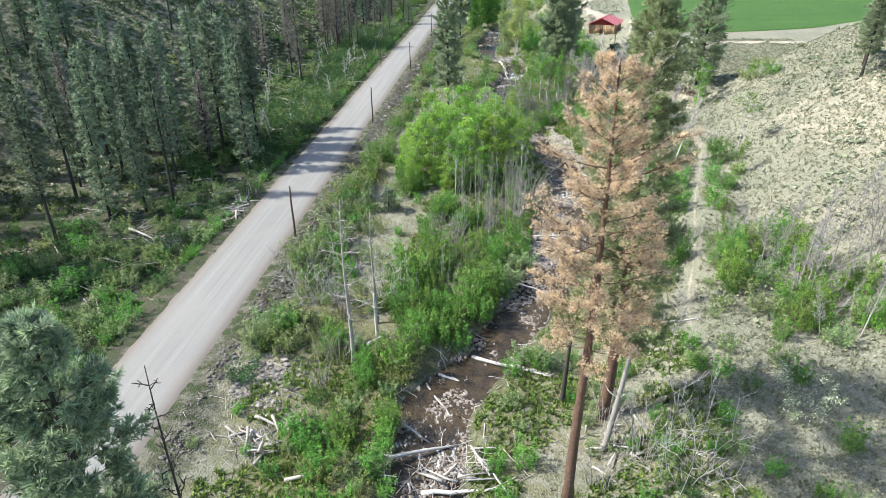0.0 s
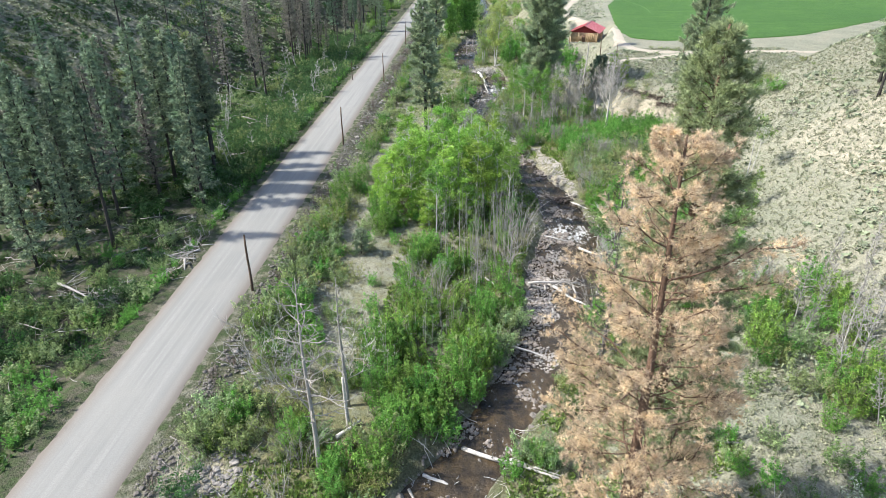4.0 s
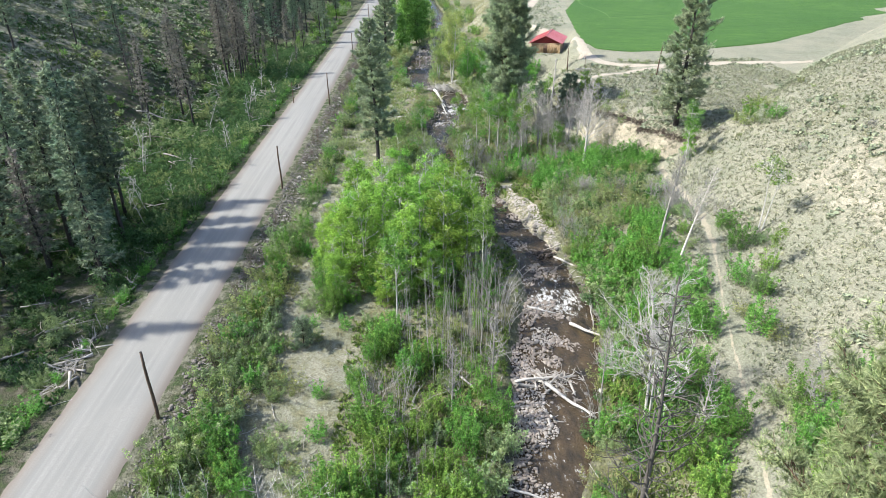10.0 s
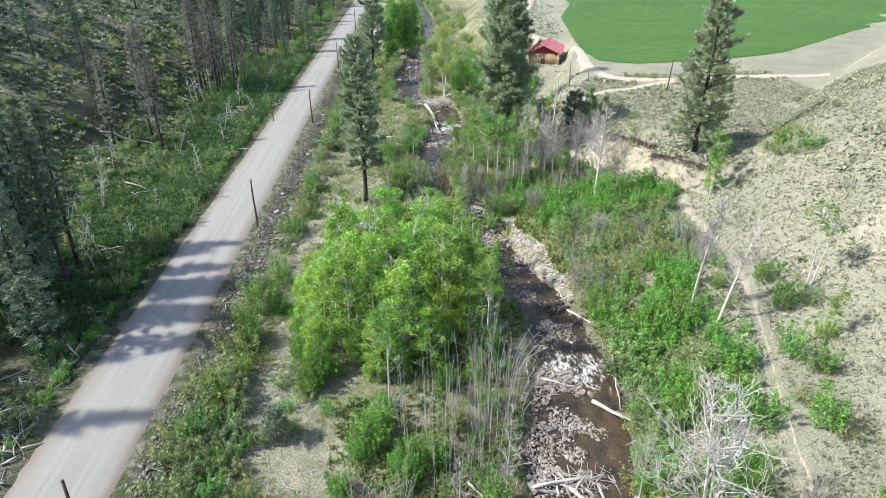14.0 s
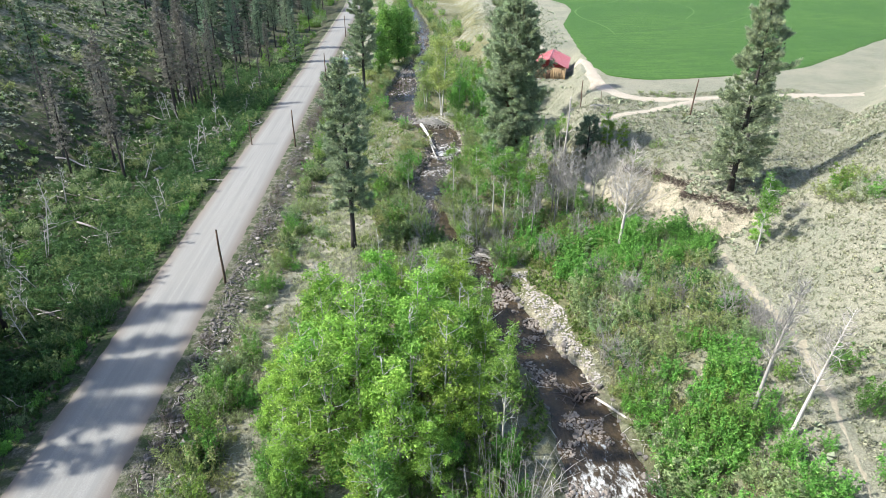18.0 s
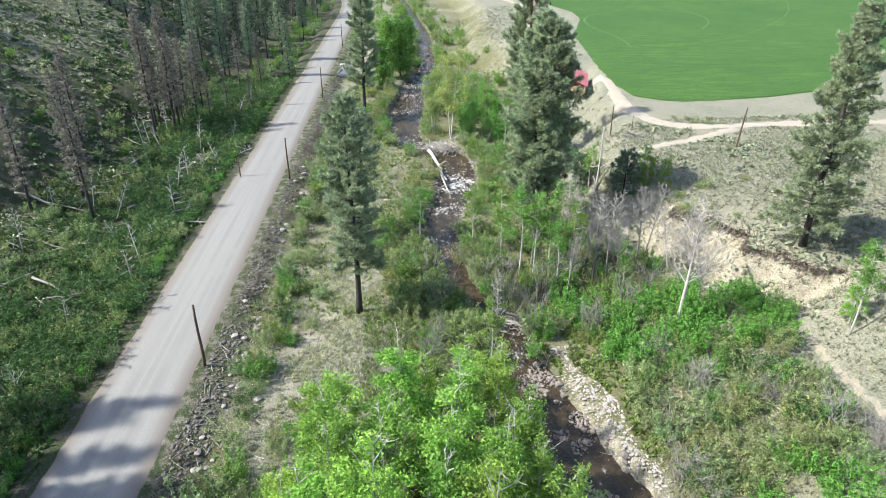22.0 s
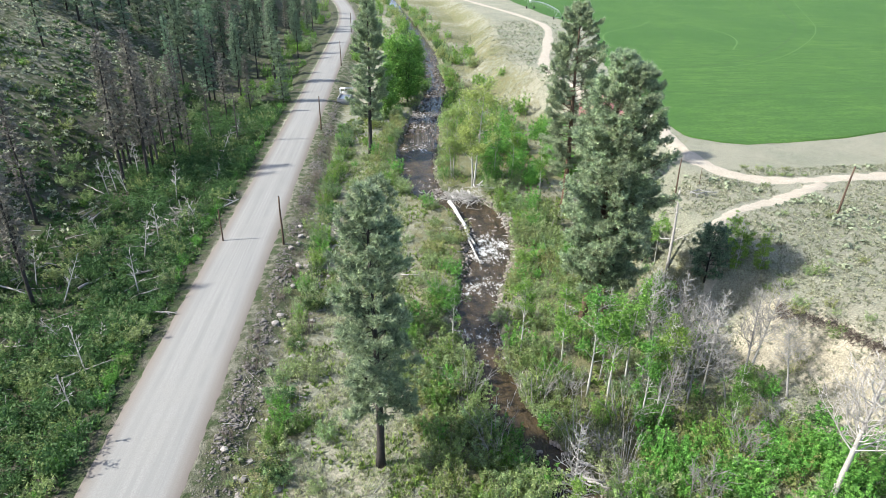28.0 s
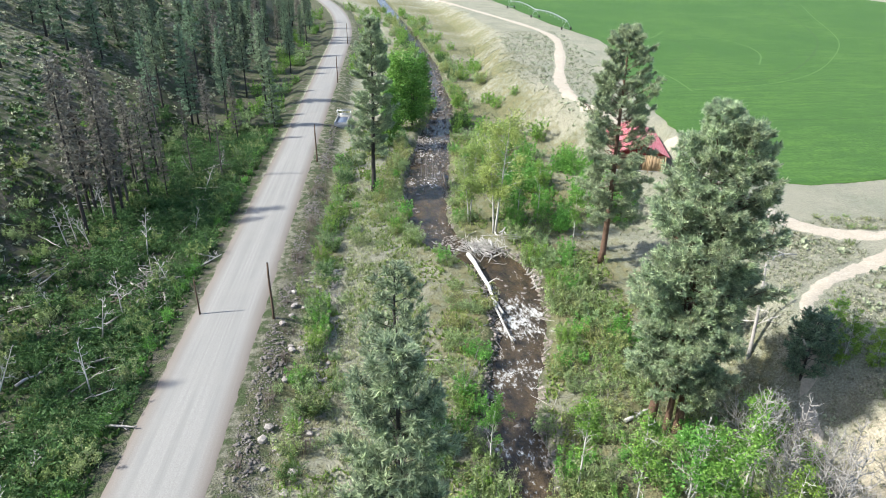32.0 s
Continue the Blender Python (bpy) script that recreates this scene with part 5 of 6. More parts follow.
scatter(42, (-7, 7), (118, 200), (2, 3, 0, 5, 2), (0.6, 1.1), 141, gap=0.9, by_creek=True)
scatter(46, (-7, 7), (150, 232), (2, 3, 0, 2), (0.5, 1.1), 147, joined="thick", gap=0.9, by_creek=True)
scatter(110, (-6, 6), (230, 430), (0, 2, 6, 5), (0.8, 1.5), 148, joined=True, gap=0.3, by_creek=True)
scatter(56, (3, 8), (54, 97), (0, 2, 1, 6, 3), (0.5, 1.05), 149, joined="thick", gap=0.1, by_creek=True)
scatter(16, (36, 48), (121, 140), (5, 3, 2), (0.3, 0.65), 154, joined="thick")
scatter(90, (-9, 9), (114, 215), (2, 3, 5, 3, 0), (0.5, 1.0), 142, joined="thick", gap=0.8, by_creek=True)
scatter(30, (4, 7), (120, 215), (6, 2, 0), (0.8, 1.15), 143, True)
scatter(18, (12, 24), (26, 52), (2, 6, 5, 0), (0.4, 0.8), 144, gap=0.5)
scatter(34, (-12, 2), (24, 44), (0, 2, 6, 3), (0.5, 1.0), 145, gap=0.4, joined="thick")
scatter(22, (-10, 4), (50, 92), (2, 0, 2, 3), (0.3, 0.75), 131, joined="thick")
scatter(44, (3.2, 6.2), (44, 125), (2, 2, 3, 0, 6), (0.65, 1.15), 146, True)
scatter(80, (21, 37), (42, 112), (0, 2, 5, 3), (0.4, 0.95), 132, joined="thick")
scatter(70, (3, 16), (111, 150), (5, 2, 5, 0), (0.5, 1.1), 133, joined="thick", gap=0.0)
scatter(60, (16, 37), (117, 143), (0, 5, 2, 3), (0.5, 1.0), 134, joined="thick", gap=0.0)
scatter(20, (3, 14), (145, 205), (2, 3, 2), (0.25, 0.55), 135, joined="thick")
scatter(46, (20, 31), (142, 190), (2, 2, 0, 5), (0.5, 1.1), 136, joined="thick", gap=0.1)
scatter(70, (2.2, 8), (30, 215), (2, 5, 0, 2), (0.3, 0.7), 137, True, joined="thick")
scatter(30, (9, 22), (30, 60), (2, 5, 0), (0.35, 0.7), 138, joined="thick", gap=0.6)
scatter(72, (25, 40), (95, 126), (3, 2, 1, 0, 6), (0.6, 1.1), 155, joined="thick", gap=0.6)
scatter(44, (22, 34), (57, 97), (0, 1, 1, 2), (0.7, 1.2), 156, joined="thick", gap=0.3)
scatter(24, (-12, -4), (56, 100), (2, 3, 0), (0.4, 0.9), 157, joined="thick")
scatter(44, (-14, 7), (22, 46), (0, 2, 1, 3), (0.4, 0.95), 158, joined="thick", gap=0.3)
scatter(10, (14, 26), (26, 50), (0, 2, 1), (0.4, 0.8), 159, joined="thick", gap=0.3)
for (kind, look_), lot in JOINED.items():
    leaves = s_kinds[kind].children[-1].data
    co = np.zeros(len(leaves.vertices) * 3)
    leaves.vertices.foreach_get("co", co)
    co = co.reshape(-1, 3, 3)
    if look_ == "thick":
        co = co[::2]
        mid = co.mean(1, keepdims=True)
        co = mid + (co - mid) * 1.32
    else:
        co = co[::3]
        mid = co.mean(1, keepdims=True)
        co = mid + (co - mid) * 1.7
    co = co.reshape(-1, 3)
    vs = [co @ np.array(m)[:3, :3].T + np.array(m)[:3, 3] for m in lot]
    me = mesh_object("undergrowth", np.concatenate(vs), np.arange(len(co) * len(lot)).reshape(-1, 3), leaves.materials[0], False)
    tagged(new("undergrowth", me), "leafy mixed brush filling the creekside thicket" if look_ == "thick" else "leafy green undergrowth between forest and road", "undergrowth", kind="stuff")

# ---- roadside poles ----


def utility_pole(height, label):
    top = thing("utility_pole", label, "utility pole", "roadside poles")
    s = Shape()
    z = np.linspace(-0.4, height, 6)
    s.tube(np.stack([0.03 * np.sin(z), 0 * z, z], 1), 0.15 - 0.05 * z.clip(0) / height, 10)
    part("post", s.mesh("post", M_POLE), top)
    cap = Shape()
    cap.tube([(0.0, 0, height - 0.02), (0.0, 0, height + 0.05)], (0.115, 0.07), 10)
    part("pole_cap", cap.mesh("pole_cap", M_DARKTWIG), top)
    return top


pole = put(utility_pole(6.8, "slim dark brown wooden pole at the gravel road edge"), -18.96, 69.9)
for x, y in ((-14.2, 117.8), (-9.3, 163.8), (-4.9, 212.5), (0.2, 273), (5, 331)):
    again(pole, x, y)
again(pole, -17.3, 165.6, 0, 0.68, label="short dark wooden pole on the forest side of the road")
again(pole, 58.4, 148, 0, 0.95, tip=(0, 5), label="leaning brown wooden pole on the dry terrace")
again(pole, 42.8, 158.3, 0, 0.75, label="short brown wooden pole at the terrace edge")
again(pole, 47.5, 160.5, 0, 0.35, label="short wooden post beside the dirt track")

# ---- fallen logs ----


def log(name, label, x1, y1, x2, y2, r, seed, material=M_DEADWOOD, lift=0.0, stubs=4, group="fallen logs", high=0.0):
    """A fallen trunk from one place on the ground to another, with stub branches."""
    rng = np.random.default_rng(seed)
    top = thing(name, label, "log", group)
    a = np.array([x1, y1, gz(x1, y1) + r * 0.7 + lift])
    b = np.array([x2, y2, gz(x2, y2) + r * 0.7 + lift + high])
    k = np.linspace(0, 1, 6)
    p = (b - a) * k[:, None]
    ln = np.linalg.norm(b - a)
    p[1:-1] += rng.normal(scale=0.012 * ln, size=(4, 3))
    s = Shape()
    s.tube(p, r * (1 - 0.55 * k), 8)
    part("trunk", s.mesh("trunk", material), top)
    if stubs:
        for _ in range(stubs):
            w, tips = Shape(), []
            q = rng.uniform(0.3, 1)
            at = (b - a) * q
            d = unit(rng.normal(size=3) + np.array([0, 0, 0.8]) + (b - a) / ln * 0.8)
            bough(w, rng, at, d, rng.uniform(0.4, 0.14 * ln + 0.5), r * 0.22, 1, tips, 2, 0.2, 0.0, 3)
            part("branch_stub", w.mesh("branch_stub", material), top)
    top.location = a
    return top


CREEK_LOGS = [(-11.4, 32.3, -4.9, 34.6), (-4.9, 34.6, 2.0, 37.1), (-1.1, 44.5, 1.8, 38.6), (0.0, 45.8, 3.8, 44.0), (3.3, 48.4, 10.4, 44.0), (7.0, 46.5, 10.5, 44.3), (-4.1, 39.5, -0.6, 37.3),
              (-1.1, 32.3, 4.6, 31.7), (-17.8, 38.1, -14.4, 35.4), (-15.7, 37.5, -12.5, 36.0), (33.1, 61.8, 36.0, 58.3), (22.1, 48.7, 24.8, 47.7), (20.1, 45.3, 23.4, 43.6), (-7.1, 48.8, -5.3, 50.7)]
for i, v in enumerate(CREEK_LOGS):
    log("fallen_log", "bleached fallen log by the creek", *v, (0.16, 0.2, 0.12)[i % 3], 300 + i, (M_DEADWOOD, M_DEADWOOD_PALE)[i % 2], 0.25 if i < 8 else 0.05)
MID_LOGS = [(12.5, 72.2, 18.8, 73.1), (15.1, 72.8, 18.6, 66.9), (24.4, 86.2, 22.8, 79.8), (16.7, 84.8, 19.7, 83.3), (20.6, 81.1, 23.5, 76.4), (7.5, 73.2, 10.6, 68.1), (22.9, 95.7, 25.9, 89.5), (20.2, 70.5, 22.8, 66.6),
            (6.2, 66.5, 11.0, 68.0), (7.7, 61.2, 13.0, 59.5), (12.4, 72.2, 15.2, 72.0), (34.1, 103.6, 35.0, 99.6), (46.7, 115.1, 46.6, 108.7), (23.0, 144.3, 26.1, 145.5), (5.5, 155.6, 9.0, 155.1), (17.4, 124.6, 22.5, 119.5)]
for i, v in enumerate(MID_LOGS):
    log("fallen_log", "grey fallen log across the creek bank", *v, (0.14, 0.2, 0.11)[i % 3], 330 + i, (M_DEADWOOD, M_DEADWOOD_PALE)[i % 2], 0.45 if i < 5 else 0.1)
WEST_LOGS = [(-27.3, 166.4, -22.7, 175.2), (-26.7, 173.2, -22.1, 179.3), (-24.1, 172.8, -20.2, 184.9), (-20.6, 175.4, -16.8, 178.6), (-27.3, 168.6, -23.5, 170.3), (-26.9, 163.3, -24.4, 166.5), (-27.1, 151.3, -29.4, 152.6),
             (-32.6, 157.2, -29.9, 161.0), (-29.4, 160.9, -26.7, 164.3), (-22.2, 149.4, -19.6, 148.8), (-27.4, 159.7, -25.0, 160.3), (-34.0, 84.7, -28.9, 88.4), (-31.4, 96.2, -27.5, 91.3), (-30.9, 87.8, -27.5, 90.9),
             (-34.9, 107.2, -31.2, 108.1), (-41.7, 148.8, -34.1, 143.4), (-38.0, 138.3, -32.4, 134.0), (-43.7, 149.1, -40.5, 147.7), (-26.0, 116.1, -25.2, 119.2), (-49.9, 162.4, -37.5, 156.3), (-28.9, 116.6, -25.7, 113.4),
             (-34.7, 116.5, -30.6, 114.2), (-42.4, 73.3, -35.0, 68.6), (-40.7, 72.2, -33.5, 70.3), (-34.2, 85.4, -29.5, 90.4)]
WEST_LOGS += [(-38.9, 79.5, -35.4, 81.6), (-38.0, 70.4, -34.9, 68.1), (-34.7, 84.6, -30.5, 86.6)]
for i, v in enumerate(WEST_LOGS):
    log("fallen_log", "weathered fallen tree in the burnt undergrowth", *v, (0.13, 0.17, 0.1)[i % 3], 360 + i, (M_DEADWOOD, M_TWIG, M_DARKTWIG)[i % 3], 0.3, 5)
rng = np.random.default_rng(77)
for i in range(95):
    y = rng.uniform(45, 225)
    u = -rng.uniform(13, 34)
    x = float(pole_x(y)) + u
    a = rng.uniform(-0.9, 1.1)
    ln = rng.uniform(1.8, 5.5)
    if x + ln * math.cos(a) - float(pole_x(y + ln * math.sin(a))) > -11:
        continue
    log("fallen_log", "thin grey fallen trunk in the brush", x, y, x + ln * math.cos(a), y + ln * math.sin(a), rng.uniform(0.05, 0.1), 400 + i, M_DEADWOOD if i % 3 else M_TWIG, rng.uniform(0.25, 0.8), 3, high=rng.uniform(0, 0.7))


def pile(name, label, x, y, rx, ry, count, length, seed, material, lift=0.0, tangle=0.9):
    """A heap of crossed logs and sticks."""
    rng = np.random.default_rng(seed)
    top = thing(name, label, "log pile")
    top.location = (x, y, gz(x, y) + lift)
    fine = Shape()
    for i in range(count):
        c = np.array([rng.normal() * rx * 0.5, rng.normal() * ry * 0.5, 0])
        c[2] = gz(x + c[0], y + c[1]) - gz(x, y) + rng.uniform(0.05, tangle) * math.exp(-(c[0] / rx) ** 2 - (c[1] / ry) ** 2)
        d = unit((rng.normal(), rng.normal(), rng.normal() * 0.28))
        ln = length * rng.uniform(0.35, 1.0)
        r = rng.uniform(0.025, 0.05) if i > 14 else rng.uniform(0.08, 0.16)
        k = np.linspace(-0.5, 0.5, 4)
        p = c + d * ln * k[:, None] + rng.normal(scale=0.05, size=(4, 3))
        if i <= 14:
            s = Shape()
            s.tube(p, r * (1 - 0.5 * (k + 0.5)), 7)
            part("log", s.mesh("log", material), top)
        else:
            fine.tube(p, r * (1 - 0.5 * (k + 0.5)), 4, cap=False)
    part("brushwood", fine.mesh("brushwood", material), top, kind="stuff")
    return top


pile("log_jam", "bleached log jam of driftwood across the creek", 17.6, 178.6, 4.2, 1.9, 170, 3.4, 81, M_DEADWOOD_PALE, 1.0, 1.1)
pile("log_jam", "tangled driftwood against the gravel island", 16.6, 72.6, 2.6, 1.2, 80, 3.0, 82, M_DEADWOOD, 0.3, 0.8)
pile("brush_pile", "grey driftwood sticks heaped on the stones", 14.6, 68.5, 1.8, 2.5, 70, 1.6, 83, M_DEADWOOD, 0.1, 0.5)
pile("log_jam", "bleached driftwood heap in the creek bend", 1.2, 33.5, 4.2, 2.2, 80, 3.6, 84, M_DEADWOOD, 0.3, 0.7)
pile("brush_pile", "grey dead branches beside the gravel", -15, 36.5, 2.6, 2.0, 60, 2.6, 85, M_DEADWOOD, 0.05, 0.5)
pile("debris_pile", "heap of fallen dead trees beside the road", -24, 174, 4.2, 7.0, 150, 5.0, 86, M_DEADWOOD, 0.0, 1.7)
pile("debris_pile", "brown heap of uprooted brush and logs", -25.5, 171.5, 2.6, 2.6, 60, 2.5, 87, M_BROWNTWIG, 0.0, 1.4)
pile("debris_pile", "grey fallen branches beside the forest edge", -30.5, 89.5, 2.6, 2.6, 70, 3.4, 88, M_DEADWOOD, 0.0, 0.7)
pile("debris_pile", "grey fallen branches in the brush", -36, 70.5, 2.4, 2.2, 60, 3.2, 89, M_DEADWOOD, 0.0, 0.7)
pile("debris_pile", "grey fallen trunks and branches beside the gravel road", -29.5, 79.0, 1.8, 5.0, 90, 3.6, 98, M_DEADWOOD, 0.0, 0.7)
pile("brush_pile", "bundle of grey sticks on the road bank", -12.2, 76.5, 1.2, 3.0, 80, 1.4, 90, M_DEADWOOD, 0.0, 0.4)
pile("brush_pile", "dark root tangle on the creek bank", 21.2, 96.3, 1.9, 1.4, 70, 2.0, 91, M_BROWNTWIG, 0.2, 0.8)
pile("brush_pile", "grey dead branches over the water", 16.8, 122.6, 2.2, 1.2, 70, 2.4, 92, M_TWIG, 0.3, 0.9)
pile("brush_pile", "fallen branches under the dead pines", 14.5, 35.5, 3.0, 2.6, 80, 2.4, 93, M_DEADWOOD, 0.0, 0.6)
pile("brush_pile", "low tangle of sticks beside the creek", 22.4, 170, 1.4, 4.0, 60, 1.6, 94, M_DEADWOOD, 0.0, 0.4)
log("fallen_log", "long bleached log reaching down from the log jam", 15.5, 177.2, 16.6, 163.0, 0.34, 95, M_DEADWOOD_PALE, 1.0)
log("fallen_log", "bleached log on the gravel bar", 16.0, 165.0, 16.3, 158.0, 0.18, 96, M_DEADWOOD_PALE, 0.8)
log("fallen_log", "dark leaning log at the creek edge", 17.6, 208.0, 16.2, 195.0, 0.16, 97, M_DARKTWIG, 0.8, 9)

# ---- rocks ----
ICO = bmesh.new()
bmesh.ops.create_icosphere(ICO, subdivisions=1, radius=1.0)
ICO_V = np.array([v.co[:] for v in ICO.verts])
ICO_F = np.array([[v.index for v in f.verts] for f in ICO.faces])
ICO.free()


def rock_shape(rng, squash=0.65):
    v = ICO_V * (1 + rng.uniform(-0.28, 0.28, (len(ICO_V), 1)))
    return v * np.array([rng.uniform(0.8, 1.3), rng.uniform(0.7, 1.1), squash * rng.uniform(0.75, 1.2)])


def rock_field(name, label, category, spots, sizes, material, seed, squash=0.65, sink=0.25, kind="stuff", afloat=False):
    rng = np.random.default_rng(seed)
    n = len(spots)
    spots = np.asarray(spots, float)
    z = grade(spots[:, 1]) - 1.85 if afloat else ground(spots[:, 0], spots[:, 1])
    vs, fs = [], []
    for i in range(n):
        r = sizes[0] + (sizes[1] - sizes[0]) * rng.random() ** 3
        a = rng.uniform(0, 6.3)
        v = rock_shape(rng, squash) * r
        c, s = math.cos(a), math.sin(a)
        v = np.stack([v[:, 0] * c - v[:, 1] * s, v[:, 0] * s + v[:, 1] * c, v[:, 2]], 1)
        vs.append(v + np.array([spots[i, 0], spots[i, 1], z[i] + r * (0.5 - sink) * squash]))
        fs.append(ICO_F + len(ICO_V) * i)
    me = mesh_object(name, np.concatenate(vs), np.concatenate(fs), material, False)
    return tagged(new(name, me), label, category, kind=kind)


def spots_in(count, x_range, y_range, seed, by_road=False, keep=None):
    rng = np.random.default_rng(seed)
    out = []
    while len(out) < count:
        x, y = rng.uniform(*x_range, 4000), rng.uniform(*y_range, 4000)
        if by_road:
            x = x + pole_x(y)
        ok = np.ones(len(x), bool) if keep is None else keep(x, y)
        out += list(zip(x[ok], y[ok]))
    return np.array(out[:count])


in_creek = lambda x, y: dist_line(x, y, CREEK)[0] < creek_half(y) + 0.4
bank = lambda x, y: np.abs(dist_line(x, y, CREEK)[0] - creek_half(y) + 0.1 + 0.5 * fbm(x, y, 4.0)) < 0.75
rock_field("riprap", "broken grey rock on the road embankment", "rocks", spots_in(4600, (0.2, 4.2), (22, 235), 1, True, lambda x, y: np.abs(x - pole_x(y) - 1.3) < 0.9 + 1.5 * fbm(x, y, 4.0, 8.0)), (0.05, 0.24), M_ROCK, 2)
rock_field("riprap", "small brown grey rubble below the road", "rocks", spots_in(5200, (0.0, 4.0), (30, 200), 18, True, lambda x, y: fbm(x, y, 5.0, 3.0) > -0.3), (0.04, 0.14), M_ROCK, 19)
rock_field("riprap", "pale scattered stones beside the road bank", "rocks", spots_in(900, (3.2, 7.0), (40, 175), 3, True, lambda x, y: fbm(x, y, 5.0, 1.0) > 0.2), (0.07, 0.3), M_COBBLE, 4)
rock_field("creek_stones", "wet stones along the creek edge", "stones", spots_in(2600, (-6, 28), (24, 225), 5, keep=bank), (0.06, 0.3), M_ROCK, 6)
rock_field("creek_stones", "wet rocks of the upper rapids", "stones", spots_in(460, (8, 34), (212, 300), 61, keep=in_creek), (0.1, 0.45), M_ROCK, 62, 0.8, 0.2, afloat=True)
rock_field("creek_stones", "boulders breaking the shallow water", "stones", spots_in(420, (-6, 28), (24, 225), 7, keep=in_creek), (0.18, 0.5), M_ROCK, 8, 0.8, -0.1)
bar = lambda x, y: (np.abs(x - np.interp(y, (96, 104, 116), (22.8, 22.6, 20.8))) < 1.2 + 0.9 * fbm(x, y, 3.0)) & (y > 97)
rock_field("gravel_bar", "pale cobbles of a dry gravel bar", "gravel bar", spots_in(1300, (18, 27), (96, 117), 9, keep=bar), (0.04, 0.2), M_COBBLE, 10)
isle = lambda x, y: (((x - 13.2) / 1.7) ** 2 + ((y - 70.5) / 6.0) ** 2 < 1 + 0.9 * fbm(x, y, 1.7)) | (((x - 17.6) / 1.4) ** 2 + ((y - 79.5) / 2.0) ** 2 < 1 + 0.9 * fbm(x, y, 1.3)) | (((x - 12.4) / 1.2) ** 2 + ((y - 59.5) / 2.2) ** 2 < 1 + 0.9 * fbm(x, y, 1.3))
rock_field("gravel_bar", "stony island of grey cobbles in the creek", "gravel bar", spots_in(2200, (9, 20), (56, 83), 11, keep=isle), (0.04, 0.17), M_COBBLE, 12, 0.7, 0.2, afloat=True)
shoal = lambda x, y: (dist_line(x, y, CREEK)[0] < creek_half(y) + 0.3) & (fbm(x, y, 2.4, 4.0) + 0.9 * np.clip((np.interp(y, CREEK[:, 1], CREEK[:, 0]) - x) / creek_half(y), -1, 1) * ((y > 56) & (y < 86)) > 0.25)
rock_field("creek_stones", "brown grey cobbles of the shallow creek bed", "stones", spots_in(5200, (-5, 27), (26, 128), 71, keep=shoal), (0.06, 0.24), M_BEDSTONE, 72, 0.7, 0.25, afloat=True)
rock_field("creek_stones", "brown grey cobbles along the upper creek", "stones", spots_in(1500, (8, 24), (140, 180), 73, keep=lambda x, y: np.abs(dist_line(x, y, CREEK)[0] - creek_half(y)) < 0.8 + 0.5 * fbm(x, y, 2.0)), (0.07, 0.3), M_BEDSTONE, 74, 0.7, 0.2)
bar3 = lambda x, y: (((x - 16.4) / 1.3) ** 2 + ((y - 166) / 5.5) ** 2 < 1 + 0.6 * fbm(x, y, 1.6)) | (((x - 14.7) / 1.9) ** 2 + ((y - 182.3) / 2.2) ** 2 < 1) | (((x - 14) / 4) ** 2 + ((y - 226) / 5.0) ** 2 < 1)
rock_field("gravel_bar", "pale sand and cobbles at the creek edge", "gravel bar", spots_in(1500, (8, 20), (154, 232), 13, keep=bar3), (0.06, 0.2), M_COBBLE, 14, 0.6, 0.2, afloat=True)
pit = lambda x, y: ((x + 15.5) / 3.2) ** 2 + ((y - 43.5) / 4.5) ** 2 < 1
rock_field("rubble", "pale rubble beside the road", "rocks", spots_in(420, (-20, -11), (37, 50), 15, keep=pit), (0.06, 0.3), M_COBBLE, 16)
# single boulders large enough to pick out
rng = np.random.default_rng(17)
rock_meshes = [mesh_object("boulder", rock_shape(rng, 0.75), ICO_F, m, False) for m in (M_ROCK, M_COBBLE, M_ROCK, M_COBBLE)]
for i in range(240):
    y = rng.uniform(40, 190) if i < 170 else rng.uniform(84, 134)
    if i >= 170:
        x = float(pole_x(y)) + rng.normal(3.1, 0.8)
    elif i % 2:
        x = float(pole_x(y)) + rng.uniform(1.2, 6.5)
    else:
        x = float(np.interp(y, CREEK[:, 1], CREEK[:, 0])) + rng.uniform(-1, 1) * float(creek_half(y))
    r = rng.uniform(0.3, 0.55) if i < 170 else rng.uniform(0.16, 0.42)
    ob = tagged(new("boulder", rock_meshes[i % 4 if i < 170 else 1 + 2 * (i % 2)]), "pale boulder in the ditch below the road" if i >= 170 else "grey boulder on the road bank" if i % 2 else "rounded boulder in the creek bed", "boulder", "boulders")
    ob.matrix_basis = pose(x, y, gz(x, y) + 0.1 * r, 0, 0, rng.uniform(0, 360)) @ Matrix.Scale(r, 4)


def sticks(name, label, spots, lengths, material, seed, radius=0.028):
    """Fallen twigs and thin dead branches lying about, as one mesh."""
    rng = np.random.default_rng(seed)
    s = Shape()
    for x, y in spots:
        a, ln = rng.uniform(0, 6.3), rng.uniform(*lengths)
        dx, dy = math.cos(a) * ln / 2, math.sin(a) * ln / 2
        z1, z2 = gz(x - dx, y - dy), gz(x + dx, y + dy)
        mid = max(gz(x, y), (z1 + z2) / 2) + rng.uniform(0.02, 0.15)
        p = np.array([(x - dx, y - dy, z1 + rng.uniform(0.02, 0.2)), (x, y, mid), (x + dx, y + dy, z2 + rng.uniform(0.02, 0.5))])
        p[1, :2] += rng.normal(scale=0.05 * ln, size=2)
        s.tube(p, np.array([1, 0.8, 0.4]) * radius * rng.uniform(0.6, 1.5), 4, cap=False)
    return tagged(new(name, s.mesh(name, material)), label, "dead branches", kind="stuff")


